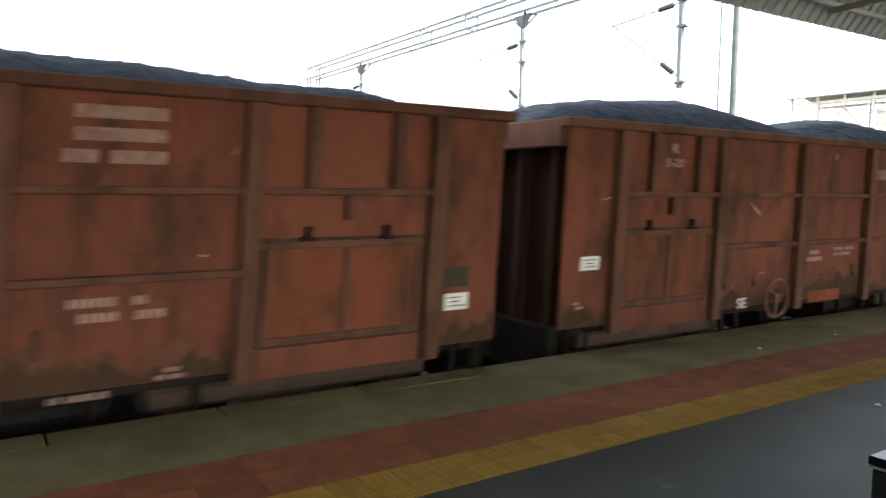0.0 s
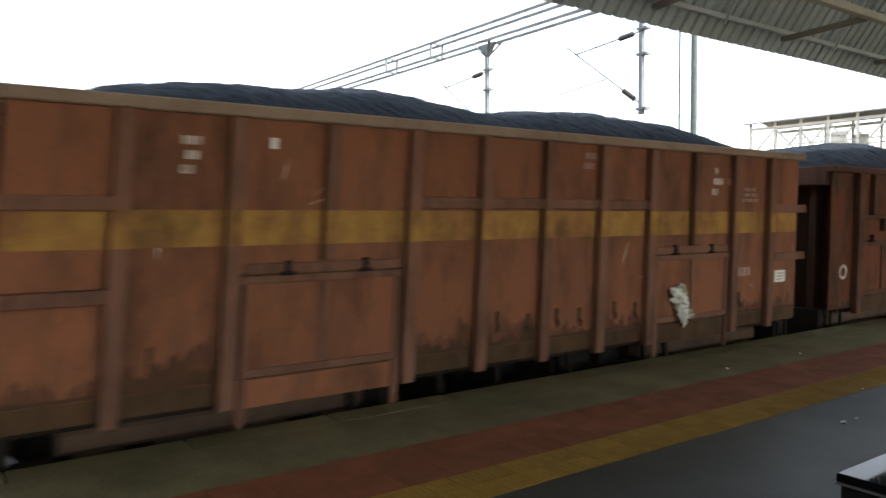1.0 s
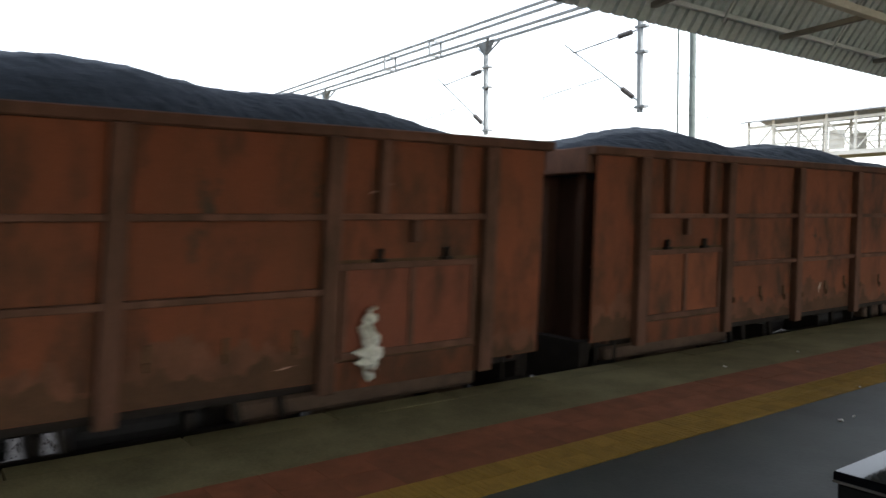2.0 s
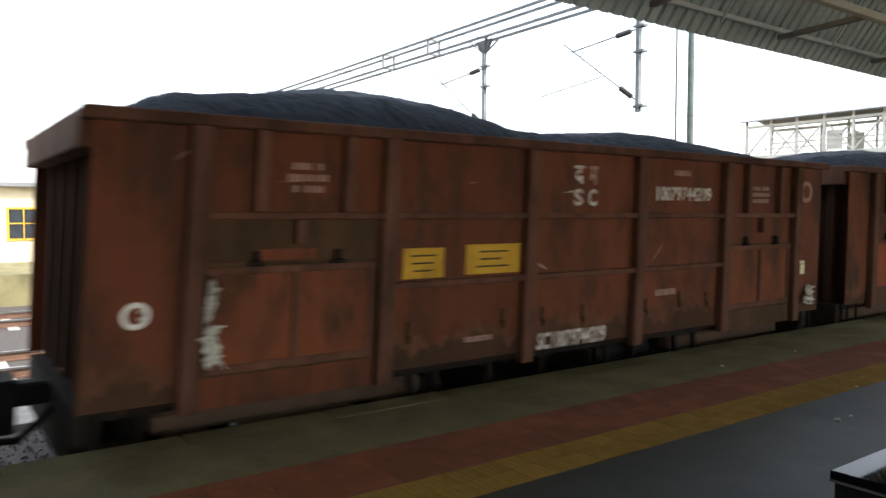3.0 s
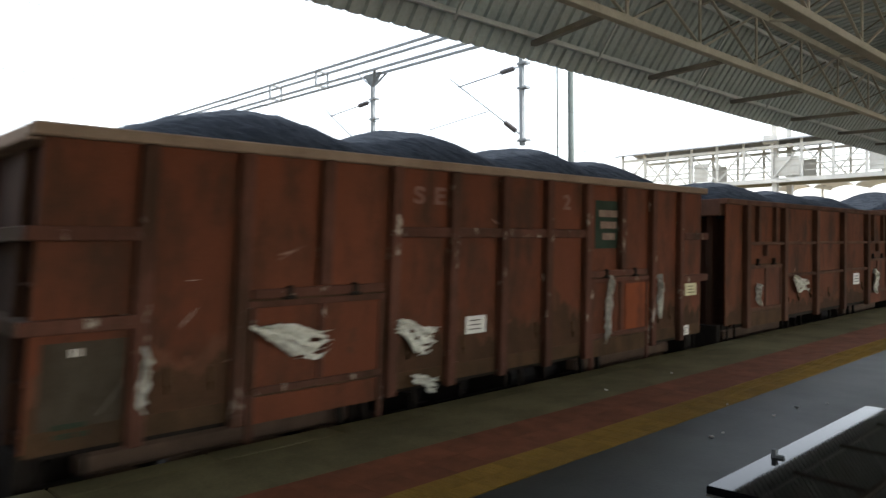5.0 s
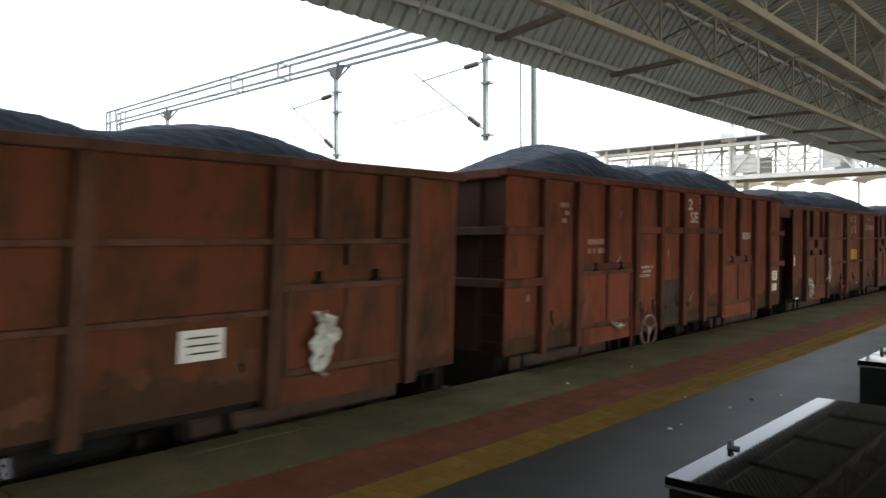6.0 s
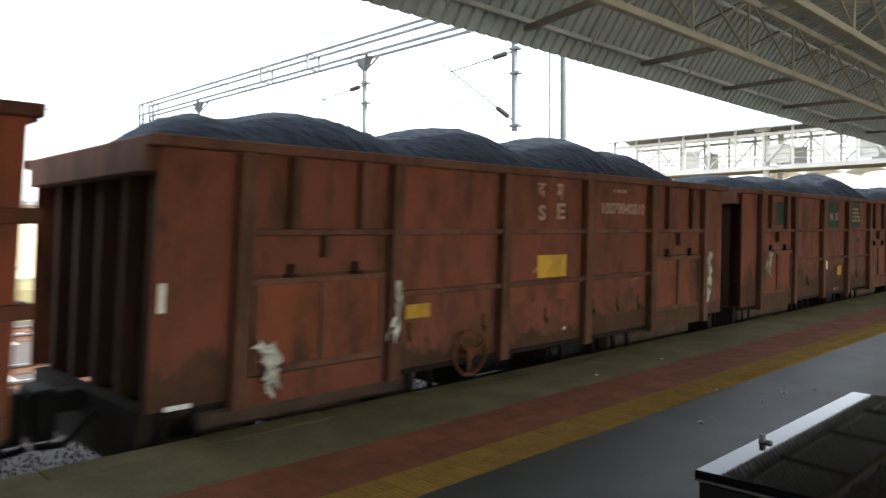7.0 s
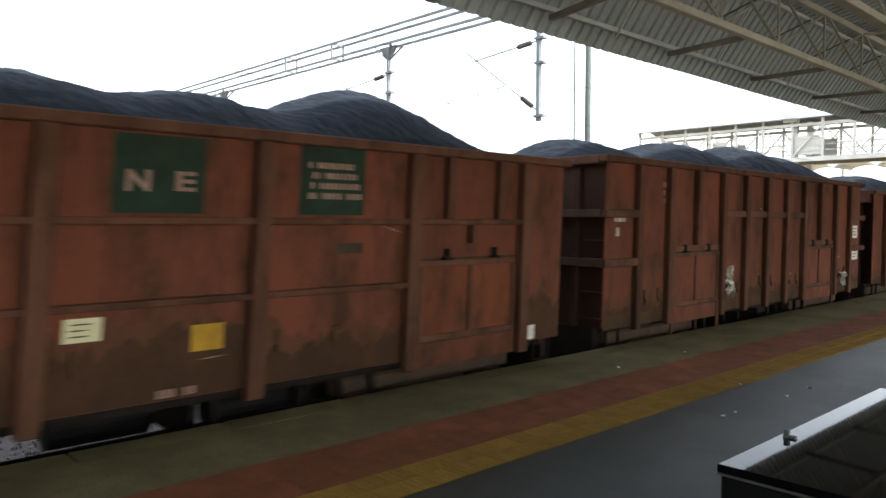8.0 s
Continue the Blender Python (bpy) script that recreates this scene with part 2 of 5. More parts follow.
def part(name, bm, material, parent=None, label="", bevel=0.0, at=None):
    ob = new(name, bm if isinstance(bm, bpy.types.Mesh) else data(name, bm, material, bevel))
    if parent:
        ob.parent = parent
    if at is not None:
        ob.matrix_basis = at
    return tagged(ob, label)


def thing(name, label, category, group="", kind="", m=None):
    ob = new(name)
    if m is not None:
        ob.matrix_basis = m
    return tagged(ob, label, category, group, kind)


B = bmesh.new
I4 = Matrix.Identity(4)


def words(parent, body, y, z, width, height, material, x=1.5605, name="lettering"):
    """Painted lettering on a wagon's side, standing a hair proud of it; its reader looks towards -x."""
    cu = bpy.data.curves.new(name, "FONT")
    cu.body, cu.size, cu.extrude, cu.offset = body, 1.0, 0.001, 0.03
    cu.resolution_u = 4
    tmp = bpy.data.objects.new("tmp", cu)
    scene.collection.objects.link(tmp)
    bpy.context.view_layer.update()
    me = bpy.data.meshes.new_from_object(tmp.evaluated_get(bpy.context.evaluated_depsgraph_get()))
    bpy.data.objects.remove(tmp)
    me.materials.clear()
    me.materials.append(material)
    ob = new(name, me)
    co = np.array([v.co for v in me.vertices])
    lo, hi = co.min(0), co.max(0)
    kx, kz = width / (hi[0] - lo[0]), height / (hi[1] - lo[1])
    for v in me.vertices:
        v.co = (x + v.co.z, (v.co.x - lo[0]) * kx, (v.co.y - lo[1]) * kz)
    ob.parent = parent
    ob.matrix_basis = pose(0, y, z)
    return ob


# ---- ground and tracks ----
RAILZ = -0.8
TRACKS = (-7.37, -14.6, -20.9, -33.0, 9.2)
Y0, Y1 = -40.0, 260.0

g = B()
box(g, -1500, 1500, -1500, 3000, -2.0, -1.12)
tagged(part("ground", g, EARTH), "dry brown earth beyond the tracks", "ground", kind="structure")
g = B()
box(g, 7.5, 12, Y0, Y1, -1.12, -0.98)
tagged(part("track_bed", g, BALLAST), "grey crushed-stone ballast behind the platform", "ballast", kind="structure")
g = B()
box(g, -38, -5.74, Y0, Y1, -1.12, -0.98)
tagged(part("track_bed", g, BALLAST), "grey crushed-stone ballast under the tracks", "ballast", kind="structure")


g = B()
box(g, -12.3, -10.35, Y0, Y1, -0.98, -0.9)
tagged(part("path_cess", g, SLEEPER), "pale dusty walkway between the tracks", "walkway", kind="structure")


def ballast_stones():
    rng = random.Random(5)
    vs, fs = [], []
    for i in range(9000):
        y = rng.uniform(-4, 30)
        x = rng.choice((rng.uniform(-9.6, -5.8), rng.uniform(-10.4, -9.0)))
        r = rng.uniform(0.02, 0.05)
        b = len(vs)
        for dx, dy, dz in ((1, 0, 0), (-0.5, 0.8, 0.1), (-0.6, -0.8, 0), (0.1, 0, 1)):
            vs.append((x + r * dx * rng.uniform(0.7, 1.4), y + r * dy * rng.uniform(0.7, 1.4), -0.99 + r * dz))
        fs += [(b, b + 1, b + 3), (b + 1, b + 2, b + 3), (b + 2, b, b + 3)]
    me = bpy.data.meshes.new("ballast_stones")
    me.from_pydata(vs, [], fs)
    me.materials.append(BALLAST)
    tagged(new("ballast_stones", me), "loose grey ballast stones beside the rails", "ballast", kind="stuff")


ballast_stones()


def track(x):
    t = thing("railway_track", "broad gauge railway track on concrete sleepers", "railway track", "tracks", m=pose(x, 0, RAILZ))
    for sx in (-0.838, 0.838):
        r = B()
        box(r, sx - 0.07, sx + 0.07, Y0, Y1, -0.17, -0.15)
        box(r, sx - 0.012, sx + 0.012, Y0, Y1, -0.15, -0.04)
        part("rail_foot", r, RUSTRAIL, t)
        r = B()
        box(r, sx - 0.036, sx + 0.036, Y0, Y1, -0.04, 0.0)
        part("rail_head", r, STEEL, t, "polished steel rail head")
    me = None
    for k in range(60):
        if me is None:
            s = B()
            box(s, -1.37, 1.37, -0.12, 0.12, -0.26, -0.165)
            me = data("sleeper", s, SLEEPER, 0.015)
        part("sleeper", me, SLEEPER, t, at=pose(0, -6 + 0.65 * k, 0))
    s = B()
    for k in range(60, 400):
        box(s, -1.37, 1.37, -6.12 + 0.65 * k, -5.88 + 0.65 * k, -0.26, -0.165)
    tagged(part("far_sleepers", s, SLEEPER, t), kind="stuff")


for tx in TRACKS:
    track(tx)

# ---- platform ----
EDGE, RED0, YEL0, YEL1 = -5.70, -4.535, -3.824, -3.40
pl = B()
box(pl, EDGE + 0.06, 7.5, Y0, Y1, -1.12, -0.06)
tagged(part("platform_wall", pl, CONC), "stained concrete wall under the platform edge", "platform", kind="structure")


def strip(name, x0, x1, material, label):
    s = B()
    box(s, x0, x1, Y0, Y1, -0.06, 0)
    return tagged(part(name, s, material), label, "platform floor", kind="structure")


coping = strip("platform_coping", EDGE + 0.3, RED0, CONC, "dusty olive-brown concrete strip along the platform edge")
floor = strip("floor", YEL1, 7.5, GREYT, "dark grey polished stone platform floor")
rs = strip("red_band_bed", RED0, YEL0, REDT, "dull red painted band along the platform")
ys = strip("yellow_band_bed", YEL0, YEL1, YELT, "worn yellow tactile band along the platform")


def edge_stones():
    me = None
    rng = random.Random(2)
    for k in range(70):
        if me is None:
            s = B()
            box(s, -0.15, 0.15, -0.598, 0.598, -0.09, 0.0)
            me = data("edge_stone", s, CONC, 0.012)
        part("edge_stone", me, CONC, coping, at=pose(EDGE + 0.15 + rng.uniform(-0.006, 0.006), -5 + 1.2 * k, rng.uniform(-0.004, 0.004)))
    s = B()
    box(s, EDGE, EDGE + 0.3, 79.0, Y1, -0.09, 0)
    box(s, EDGE, EDGE + 0.3, Y0, -5.6, -0.09, 0)
    part("edge_stone_row", s, CONC, coping)


def tactile_tiles():
    """Yellow tiles with raised bars, and plain red tiles beside them."""
    w = (YEL1 - YEL0) / 2
    s = B()
    box(s, -w / 2 + 0.003, w / 2 - 0.003, -w / 2 + 0.003, w / 2 - 0.003, 0.001, 0.006)
    for i in range(4):
        y = -w / 2 + w * (i + 0.5) / 4
        box(s, -w / 2 + 0.02, w / 2 - 0.02, y - 0.012, y + 0.012, 0.006, 0.0085)
    me = data("tactile_tile", s, YELT)
    rng = random.Random(4)
    for k in range(140):
        for j in range(2):
            part("tactile_tile", me, YELT, ys, at=pose(YEL0 + w * (j + 0.5), 0.5 + w * k, rng.uniform(-0.001, 0.0005)))
    w = (YEL0 - RED0) / 2
    s = B()
    box(s, -w / 2 + 0.001, w / 2 - 0.001, -w / 2 + 0.001, w / 2 - 0.001, 0.001, 0.004)
    me = data("red_tile", s, REDT)
    for k in range(110):
        for j in range(2):
            part("red_tile", me, REDT, rs, at=pose(RED0 + w * (j + 0.5), 0.5 + w * k, rng.uniform(-0.001, 0.0005)))


# ---- canopy ----
EAVE_X, EAVE_Z, RIDGE_X = -5.84, 4.0, 0.9
SKIRT, STEEP, FLAT = 0.85, 1.4, 0.15   # the steep outer sheets, then the flatter roof


def roof_z(x):
    d = min(x, 2 * RIDGE_X - x) - EAVE_X
    return EAVE_Z + STEEP * min(d, SKIRT) + FLAT * max(0.0, d - SKIRT)


def canopy_roof():
    """Corrugated sheeting with its waves across the eave, as two slopes that meet at a ridge."""
    vs, fs = [], []
    prof = ((0.0, 0.0), (0.128, 0.0), (0.143, 0.042), (0.185, 0.042))
    ya, n = -40.0, 730
    far = 2 * RIDGE_X - EAVE_X
    rows = ((EAVE_X, -0.8, 0.6), (EAVE_X + SKIRT, -0.4, 0.9), (RIDGE_X, 0.0, 1.0), (far - SKIRT, 0.4, 0.9), (far, 0.8, 0.6))
    for x, ox, oz in rows:
        for i in range(n):
            for dy, d in prof:
                y = ya + 0.2 * i + dy
                vs.append((x + ox * d, y, roof_z(x) + oz * d + 0.01 * noise.noise((y * 0.4, x, 3))))
    m = n * 4
    for r in range(len(rows) - 1):
        for i in range(m - 1):
            a = r * m + i
            fs.append((a, a + 1, a + m + 1, a + m))
    me = bpy.data.meshes.new("canopy_roof")
    me.from_pydata(vs, [], fs)
    me.materials.append(SHEET)
    ob = tagged(new("canopy_roof", me), "grey corrugated roof sheets of the platform canopy", "canopy roof", kind="structure")
    so = ob.modifiers.new("thick", "SOLIDIFY")
    so.thickness = 0.008
    return ob


canopy_roof()
CAN0, CAN1 = -40.0, 106.0


def purlin(x, dx, w, h, label):
    s = B()
    z = roof_z(x)
    box(s, x + dx, x + dx + w, CAN0, CAN1, z - h, z)
    tagged(part("roof_purlin", s, PURL, bevel=0.006), label, "purlin", "canopy purlins")


for px_, pd in ((-5.66, 0.03), (-5.02, 0.05), (6.7, -0.1), (7.45, -0.1)):
    purlin(px_, pd, 0.05, 0.06, "pale painted steel purlin behind the canopy sheets")


def lattice_girder(x, bottom, top, w, bay=1.55, joint=6.5):
    t = thing("lattice_girder", "cream painted steel lattice girder under the canopy roof", "girder", "canopy girders", m=pose(x, 0, 0))
    for z, nm, h in ((bottom, "bottom_chord", 0.085), (top, "top_chord", 0.09)):
        s = B()
        box(s, -w / 2, w / 2, CAN0, CAN1, z - h / 2, z + h / 2)
        part(nm, s, CANST, t, bevel=0.006)
    y0 = joint - bay * int((joint - CAN0) / bay)
    n = int((75 - y0) / bay)
    def web(*ends, w=0.032, m=CANST):
        return data("web_bar", bar(B(), *ends, w, 0.02), m)
    up, down = web((0, 0, bottom), (0, bay, top)), web((0.022, 0, top), (0.022, bay, bottom))
    um, km = web((0, 0, bottom), (0, 0, top), w=0.045), web((-0.05, 0.75 * bay, top - 0.15), (-0.5, 0.62 * bay, bottom + 0.35), w=0.03, m=CANSHADE)
    for k in range(n):
        part("web_bar", up, CANST, t, at=pose(0, y0 + bay * k, 0))
        part("web_bar", down, CANST, t, at=pose(0, y0 + bay * k, 0))
        part("web_post", um, CANST, t, at=pose(0, y0 + bay * k, 0))
        part("stay", km, CANSHADE, t, at=pose(0, y0 + bay * k, 0))


lattice_girder(-4.0, 3.93, 4.65, 0.09)
lattice_girder(-2.75, 3.96, 4.8, 0.13, 1.7, 7.87)
lattice_girder(-1.2, 4.2, 5.1, 0.12, 1.9, 7.0)


def rafter(y):
    t = thing("canopy_rafter", "steel rafter bracing the canopy sheets, coloured dark for underside shade", "rafter", "canopy rafters", m=pose(0, y, 0))
    s = B()
    bar(s, (-5.62, 0.15, 4.13), (-4.02, -0.6, 3.99), 0.08, 0.06)
    part("strut", s, CANSHADE, t)
    s = B()
    bar(s, (-5.62, 1.5, 4.14), (-5.02, 1.5, 5.0), 0.03)
    part("sag_rod", s, PURL, t, "thin pale sag rod")
    s = B()
    bar(s, (-3.95, 0.3, 4.62), (-2.8, 1.25, 4.66), 0.03)
    part("brace", s, CANST, t, "thin pale diagonal brace")


for k in range(40):
    rafter(6.88 + 2.72 * (k - 8))


def cross_tie(y):
    t = thing("cross_truss", "light steel truss spanning the canopy", "truss", "canopy trusses", m=pose(0, y, 0))
    for a, b, w in (((-4.9, 0, 5.1), (RIDGE_X, 0, roof_z(RIDGE_X) - 0.15), 0.07), ((-4.0, 0, 4.65), (-3.3, 0, 5.3), 0.04), ((-2.75, 0, 4.8), (-1.9, 0, 5.5), 0.04), ((-1.2, 0, 5.1), (0.3, 0, 5.8), 0.05)):
        s = B()
        bar(s, a, b, w)
        part("truss_bar", s, CANST, t)


for k in range(14):
    cross_tie(-6.4 + 5.44 * k)


def column(y):
    t = thing("canopy_column", "cream painted steel canopy column on the platform", "column", "canopy columns", m=pose(RIDGE_X, y, 0))
    s = B()
    box(s, -0.12, 0.12, -0.12, 0.12, 0, roof_z(RIDGE_X) - 0.12)
    part("shaft", s, CANST, t, bevel=0.01)
    s = B()
    box(s, -0.3, 0.3, -0.3, 0.3, 0, 0.5)
    part("plinth", s, CONC, t, bevel=0.02)


for k in range(12):
    column(-32.4 + 10.72 * k)

# ---- benches ----


def bench(x, y0, y1, top, wid):
    t = thing("black_steel_trunk", "long black enamelled steel trunk with a dusty lid", "trunk", "trunks", m=pose(x, y0, 0))
    L = y1 - y0
    s = B()
    box(s, 0.012, wid - 0.012, 0.012, L - 0.012, 0, top - 0.05)
    part("body", s, TRUNK, t, bevel=0.01)
    s = B()
    box(s, 0, wid, 0, L, top - 0.05, top)
    part("lid", s, TRUNKTOP, t, "dusty black lid", bevel=0.006)
    s = B()
    box(s, 0.002, wid - 0.002, -0.006, 0.0, top - 0.046, top - 0.036)
    part("trim_line", s, STEEL, t, "thin worn metal edge")
    for f in (0.29,):
        s = B()
        box(s, 0.035, 0.055, L * f - 0.016, L * f + 0.016, top, top + 0.04)
        box(s, 0.03, 0.09, L * f - 0.012, L * f + 0.012, top, top + 0.012)
        part("hasp", s, GALV, t, "small grey metal hasp")
    return t


bench(-1.517, 3.08, 5.30, 0.62, 1.5)
bench(-1.525, 6.34, 8.34, 0.74, 1.2)

# ---- overhead line ----
PORTAL_Y = 15.3


def portal():
    t = thing("overhead_line_portal", "galvanised lattice portal boom spanning the tracks", "gantry", m=pose(0, PORTAL_Y, 0))
    x0, x1 = -36.3, -4.2
    for dy in (-0.25, 0.25):
        for z, nm in ((7.43, "bottom_chord"), (7.95, "top_chord")):
            s = B()
            bar(s, (x0, dy, z), (x1, dy, z), 0.075)
            part(nm, s, GALV, t)
    for x in (-35.3, -25.0, -21.9, -14.0, -11, -8):
        s = B()
        bar(s, (x, -0.25, 7.43), (x, -0.25, 7.95), 0.06)
        bar(s, (x, 0.25, 7.43), (x, 0.25, 7.95), 0.06)
        bar(s, (x, -0.25, 7.95), (x, 0.25, 7.95), 0.06)
        bar(s, (x, -0.25, 7.43), (x, 0.25, 7.43), 0.06)
        part("batten_frame", s, GALV, t)
    for x in (-36.1,):
        s = B()
        for dx in (-0.2, 0.2):
            for dy in (-0.25, 0.25):
                bar(s, (x + dx, dy, -1.0), (x + dx, dy, 7.9), 0.08)
        for k in range(12):
            bar(s, (x - 0.2, -0.25, -0.9 + 0.7 * k), (x + 0.2, -0.25, -0.55 + 0.7 * k), 0.04)
        part("upright", s, GALV, t)
    # arms that hang down between the tracks
    for x in (-12.65, -19.0, -30.6):
        s = B()
        w = 0.055
        box(s, x - w, x + w, -w, w, 4.36, 7.1)
        part("drop_arm", s, GALV, t)
        s = B()
        for dx, dy in ((-0.42, -0.25), (0.42, -0.25), (-0.42, 0.25), (0.42, 0.25)):
            bar(s, (x, 0, 6.93), (x + dx, dy, 7.39), 0.09, 0.03)
        v = [s.verts.new(p) for p in ((x - 0.42, -0.06, 7.39), (x + 0.42, -0.06, 7.39), (x + 0.06, -0.06, 6.98), (x - 0.06, -0.06, 6.98), (x - 0.42, 0.06, 7.39), (x + 0.42, 0.06, 7.39), (x + 0.06, 0.06, 6.98), (x - 0.06, 0.06, 6.98))]
        for f in ((0, 1, 2, 3), (7, 6, 5, 4), (0, 4, 5, 1), (1, 5, 6, 2), (2, 6, 7, 3), (3, 7, 4, 0)):
            s.faces.new([v[i] for i in f])
        part("gusset", s, GALV, t)
        # bracket with its two insulators
        tip = (x - 2.4, 0, 6.31)
        top, low = (x, 0, 6.5), (x, 0, 4.62)
        for a, b, nm in ((top, tip, "stay_tube"), (low, (x - 2.72, 0, 6.6), "bracket_tube")):
            s = B()
            rod(s, a, b, 0.022)
            part(nm, s, GALV, t)
            a, b = Vector(a), Vector(b)
            d = (b - a).normalized()
            s = B()
            e = Vector((0, 1, 0))
            g = d.cross(e)
            rings = [[s.verts.new(a + d * (0.26 + 0.035 * k) + (e * math.cos(q * math.pi / 5) + g * math.sin(q * math.pi / 5)) * (0.078 if k % 2 else 0.045)) for q in range(10)] for k in range(14)]
            for p0, p1 in zip(rings[:-1], rings[1:]):
                for q in range(10):
                    s.faces.new((p0[q], p0[(q + 1) % 10], p1[(q + 1) % 10], p1[q]))
            s.faces.new(rings[0])
            s.faces.new(rings[-1])
            part("insulator", s, INSUL, t, "dark brown ribbed porcelain insulator")
        s = B()
        rod(s, (x - 1.2, 0, 5.45), (x - 3.6, 0, 5.22), 0.016)
        rod(s, (x - 3.6, 0, 5.22), (x - 3.6, 0, 5.05), 0.012)
        part("register_arm", s, GALV, t)
        for z in (6.55, 5.9, 4.5):
            part("clamp", box(B(), x - 0.1, x + 0.22, -0.1, 0.1, z - 0.03, z + 0.03), GALV, t)
    return t


portal()


def wires():
    for x in (-15.2, -21.6, -33.2):
        t = thing("contact_wire", "thin dark overhead contact wire above the tracks", "overhead wire", "overhead wires", m=pose(x, 0, 0))
        s = B()
        rod(s, (0, -20, 5.0), (0, 200, 5.0), 0.007, sides=5)
        part("contact_strand", s, BLACK, t)
        s = B()
        rod(s, (0, -20, 6.3), (0, 200, 6.3), 0.006, sides=5)
        part("catenary_strand", s, BLACK, t)


wires()


def mast(x, y, r, h, label):
    t = thing("line_mast", label, "mast", "masts", m=pose(x, y, -1.0))
    s = B()
    rod(s, (0, 0, 0), (0, 0, h), r, r * 0.85, 12)
    part("shaft", s, MASTP, t)
    s = B()
    box(s, -0.35, 0.35, -0.35, 0.35, -0.1, 0.45)
    part("footing", s, CONC, t, bevel=0.03)


mast(-15.9, 22.0, 0.12, 14.0, "tall grey tubular steel mast beside the tracks")
mast(-16.5, 22.0, 0.035, 14.0, "thin grey conduit pole beside a mast")


def far_tower(x, y):
    t = thing("radio_tower", "faint slender lattice tower in the distance", "tower", m=pose(x, y, -1.0))
    for dx, dy in ((-0.5, -0.5), (0.5, -0.5), (0, 0.5)):
        s = B()
        rod(s, (dx, dy, 0), (dx, dy, 33), 0.035, sides=6)
        part("leg", s, GALV, t)
    s = B()
    for k in range(22):
        bar(s, (-0.5, -0.5, 1.5 * k), (0.5, -0.5, 1.5 * k + 1.5), 0.03)
        bar(s, (0.5, -0.5, 1.5 * k), (-0.5, -0.5, 1.5 * k + 1.5), 0.03)
    part("bracing", s, GALV, t)


far_tower(-69.0, 99.0)

# ---- footbridge ----
FY = 49.0


def footbridge():
    t = thing("footbridge", "pale steel truss footbridge with a sheet roof over the tracks", "footbridge", m=pose(0, FY, 0))
    xa, xb = -29.6, 10.0
    for dy in (-1.6, 1.6):
        for z, h, nm in ((5.62, 0.28, "bottom_girder"), (7.75, 0.18, "top_girder")):
            s = B()
            box(s, xa, xb, dy - 0.08, dy + 0.08, z - h / 2, z + h / 2)
            part(nm, s, FOBW, t)
        n = 22
        st = (xb - xa) / n
        for k in range(n + 1):
            x = xa + st * k
            s = B()
            box(s, x - 0.07, x + 0.07, dy - 0.07, dy + 0.07, 5.7, 8.2)
            part("bridge_post", s, FOBW, t)
            if k < n:
                s = B()
                a, b = (x, dy, 5.75), (x + st, dy, 7.7)
                if k % 2:
                    a, b = (x, dy, 7.7), (x + st, dy, 5.75)
                bar(s, a, b, 0.09)
                part("diagonal", s, FOBW, t)
        for z in (6.15, 6.5, 6.85, 7.2):
            s = B()
            box(s, xa, xb, dy * 0.94 - 0.02, dy * 0.94 + 0.02, z - 0.025, z + 0.025)
            part("hand_rail", s, FOBW, t)
        for k, c in ((3, 1), (6, 0), (9, 1), (12, 0), (16, 1)):
            s = B()
            box(s, xa + st * k + 0.1, xa + st * (k + (0.6 if c else 0.9)), dy * 0.9 - 0.02, dy * 0.9 + 0.02, 5.9, 7.1)
            part("infill_panel", s, FOBW, t)
    s = B()
    box(s, xa, xb, -1.5, 1.5, 5.5, 5.6)
    part("deck", s, CONC, t)
    s = B()
    v = [s.verts.new(p) for x in (xa - 0.4, xb) for p in ((x, -2.1, 8.12), (x, 0, 8.5), (x, 2.1, 8.12), (x, 2.1, 8.06), (x, 0, 8.44), (x, -2.1, 8.06))]
    for f in ((0, 1, 7, 6), (1, 2, 8, 7), (2, 3, 9, 8), (3, 4, 10, 9), (4, 5, 11, 10), (5, 0, 6, 11), (5, 4, 1, 0), (4, 3, 2, 1), (6, 7, 10, 11), (7, 8, 9, 10)):
        s.faces.new([v[i] for i in f])
    part("roof", s, FOBR, t, "dark grey sheet roof")
    for x in (-18.75, -28.6, -9.5, -3.0):
        for dy in (-1.2, 1.2):
            s = B()
            box(s, x - 0.16, x + 0.16, dy - 0.16, dy + 0.16, -1.0, 9.7 if x == -18.75 else 5.6)
            part("bridge_column", s, FOBW, t)
    s = B()
    box(s, -19.3, -18.4, -1.75, -1.45, 7.95, 8.5)
    part("junction_box", s, FOBW, t)
    # stair tower at its end
    s = B()
    for k in range(14):
        box(s, xa - 0.3 * (k + 1) - 0.3, xa - 0.3 * k - 0.3, -1.2, 1.2, 5.45 - 0.17 * k, 5.55 - 0.17 * k)
    part("stair_flight", s, CONC, t)
    for dy in (-1.25, 1.25):
        s = B()
        bar(s, (xa - 0.2, dy, 6.5), (xa - 4.4, dy, 4.2), 0.06)
        for k in range(4):
            bar(s, (xa - 0.3 - 1.2 * k, dy, 5.4 - 0.66 * k), (xa - 0.3 - 1.2 * k, dy, 6.9 - 0.6 * k), 0.05)
        part("stair_rail", s, FOBW, t)


footbridge()

# ---- far side ----
s = B()
box(s, -31.0, -24.6, -30, 160, -1.12, -0.05)
tagged(part("platform_far", s, CONC), "sunlit concrete island platform across the tracks", "platform", kind="structure")


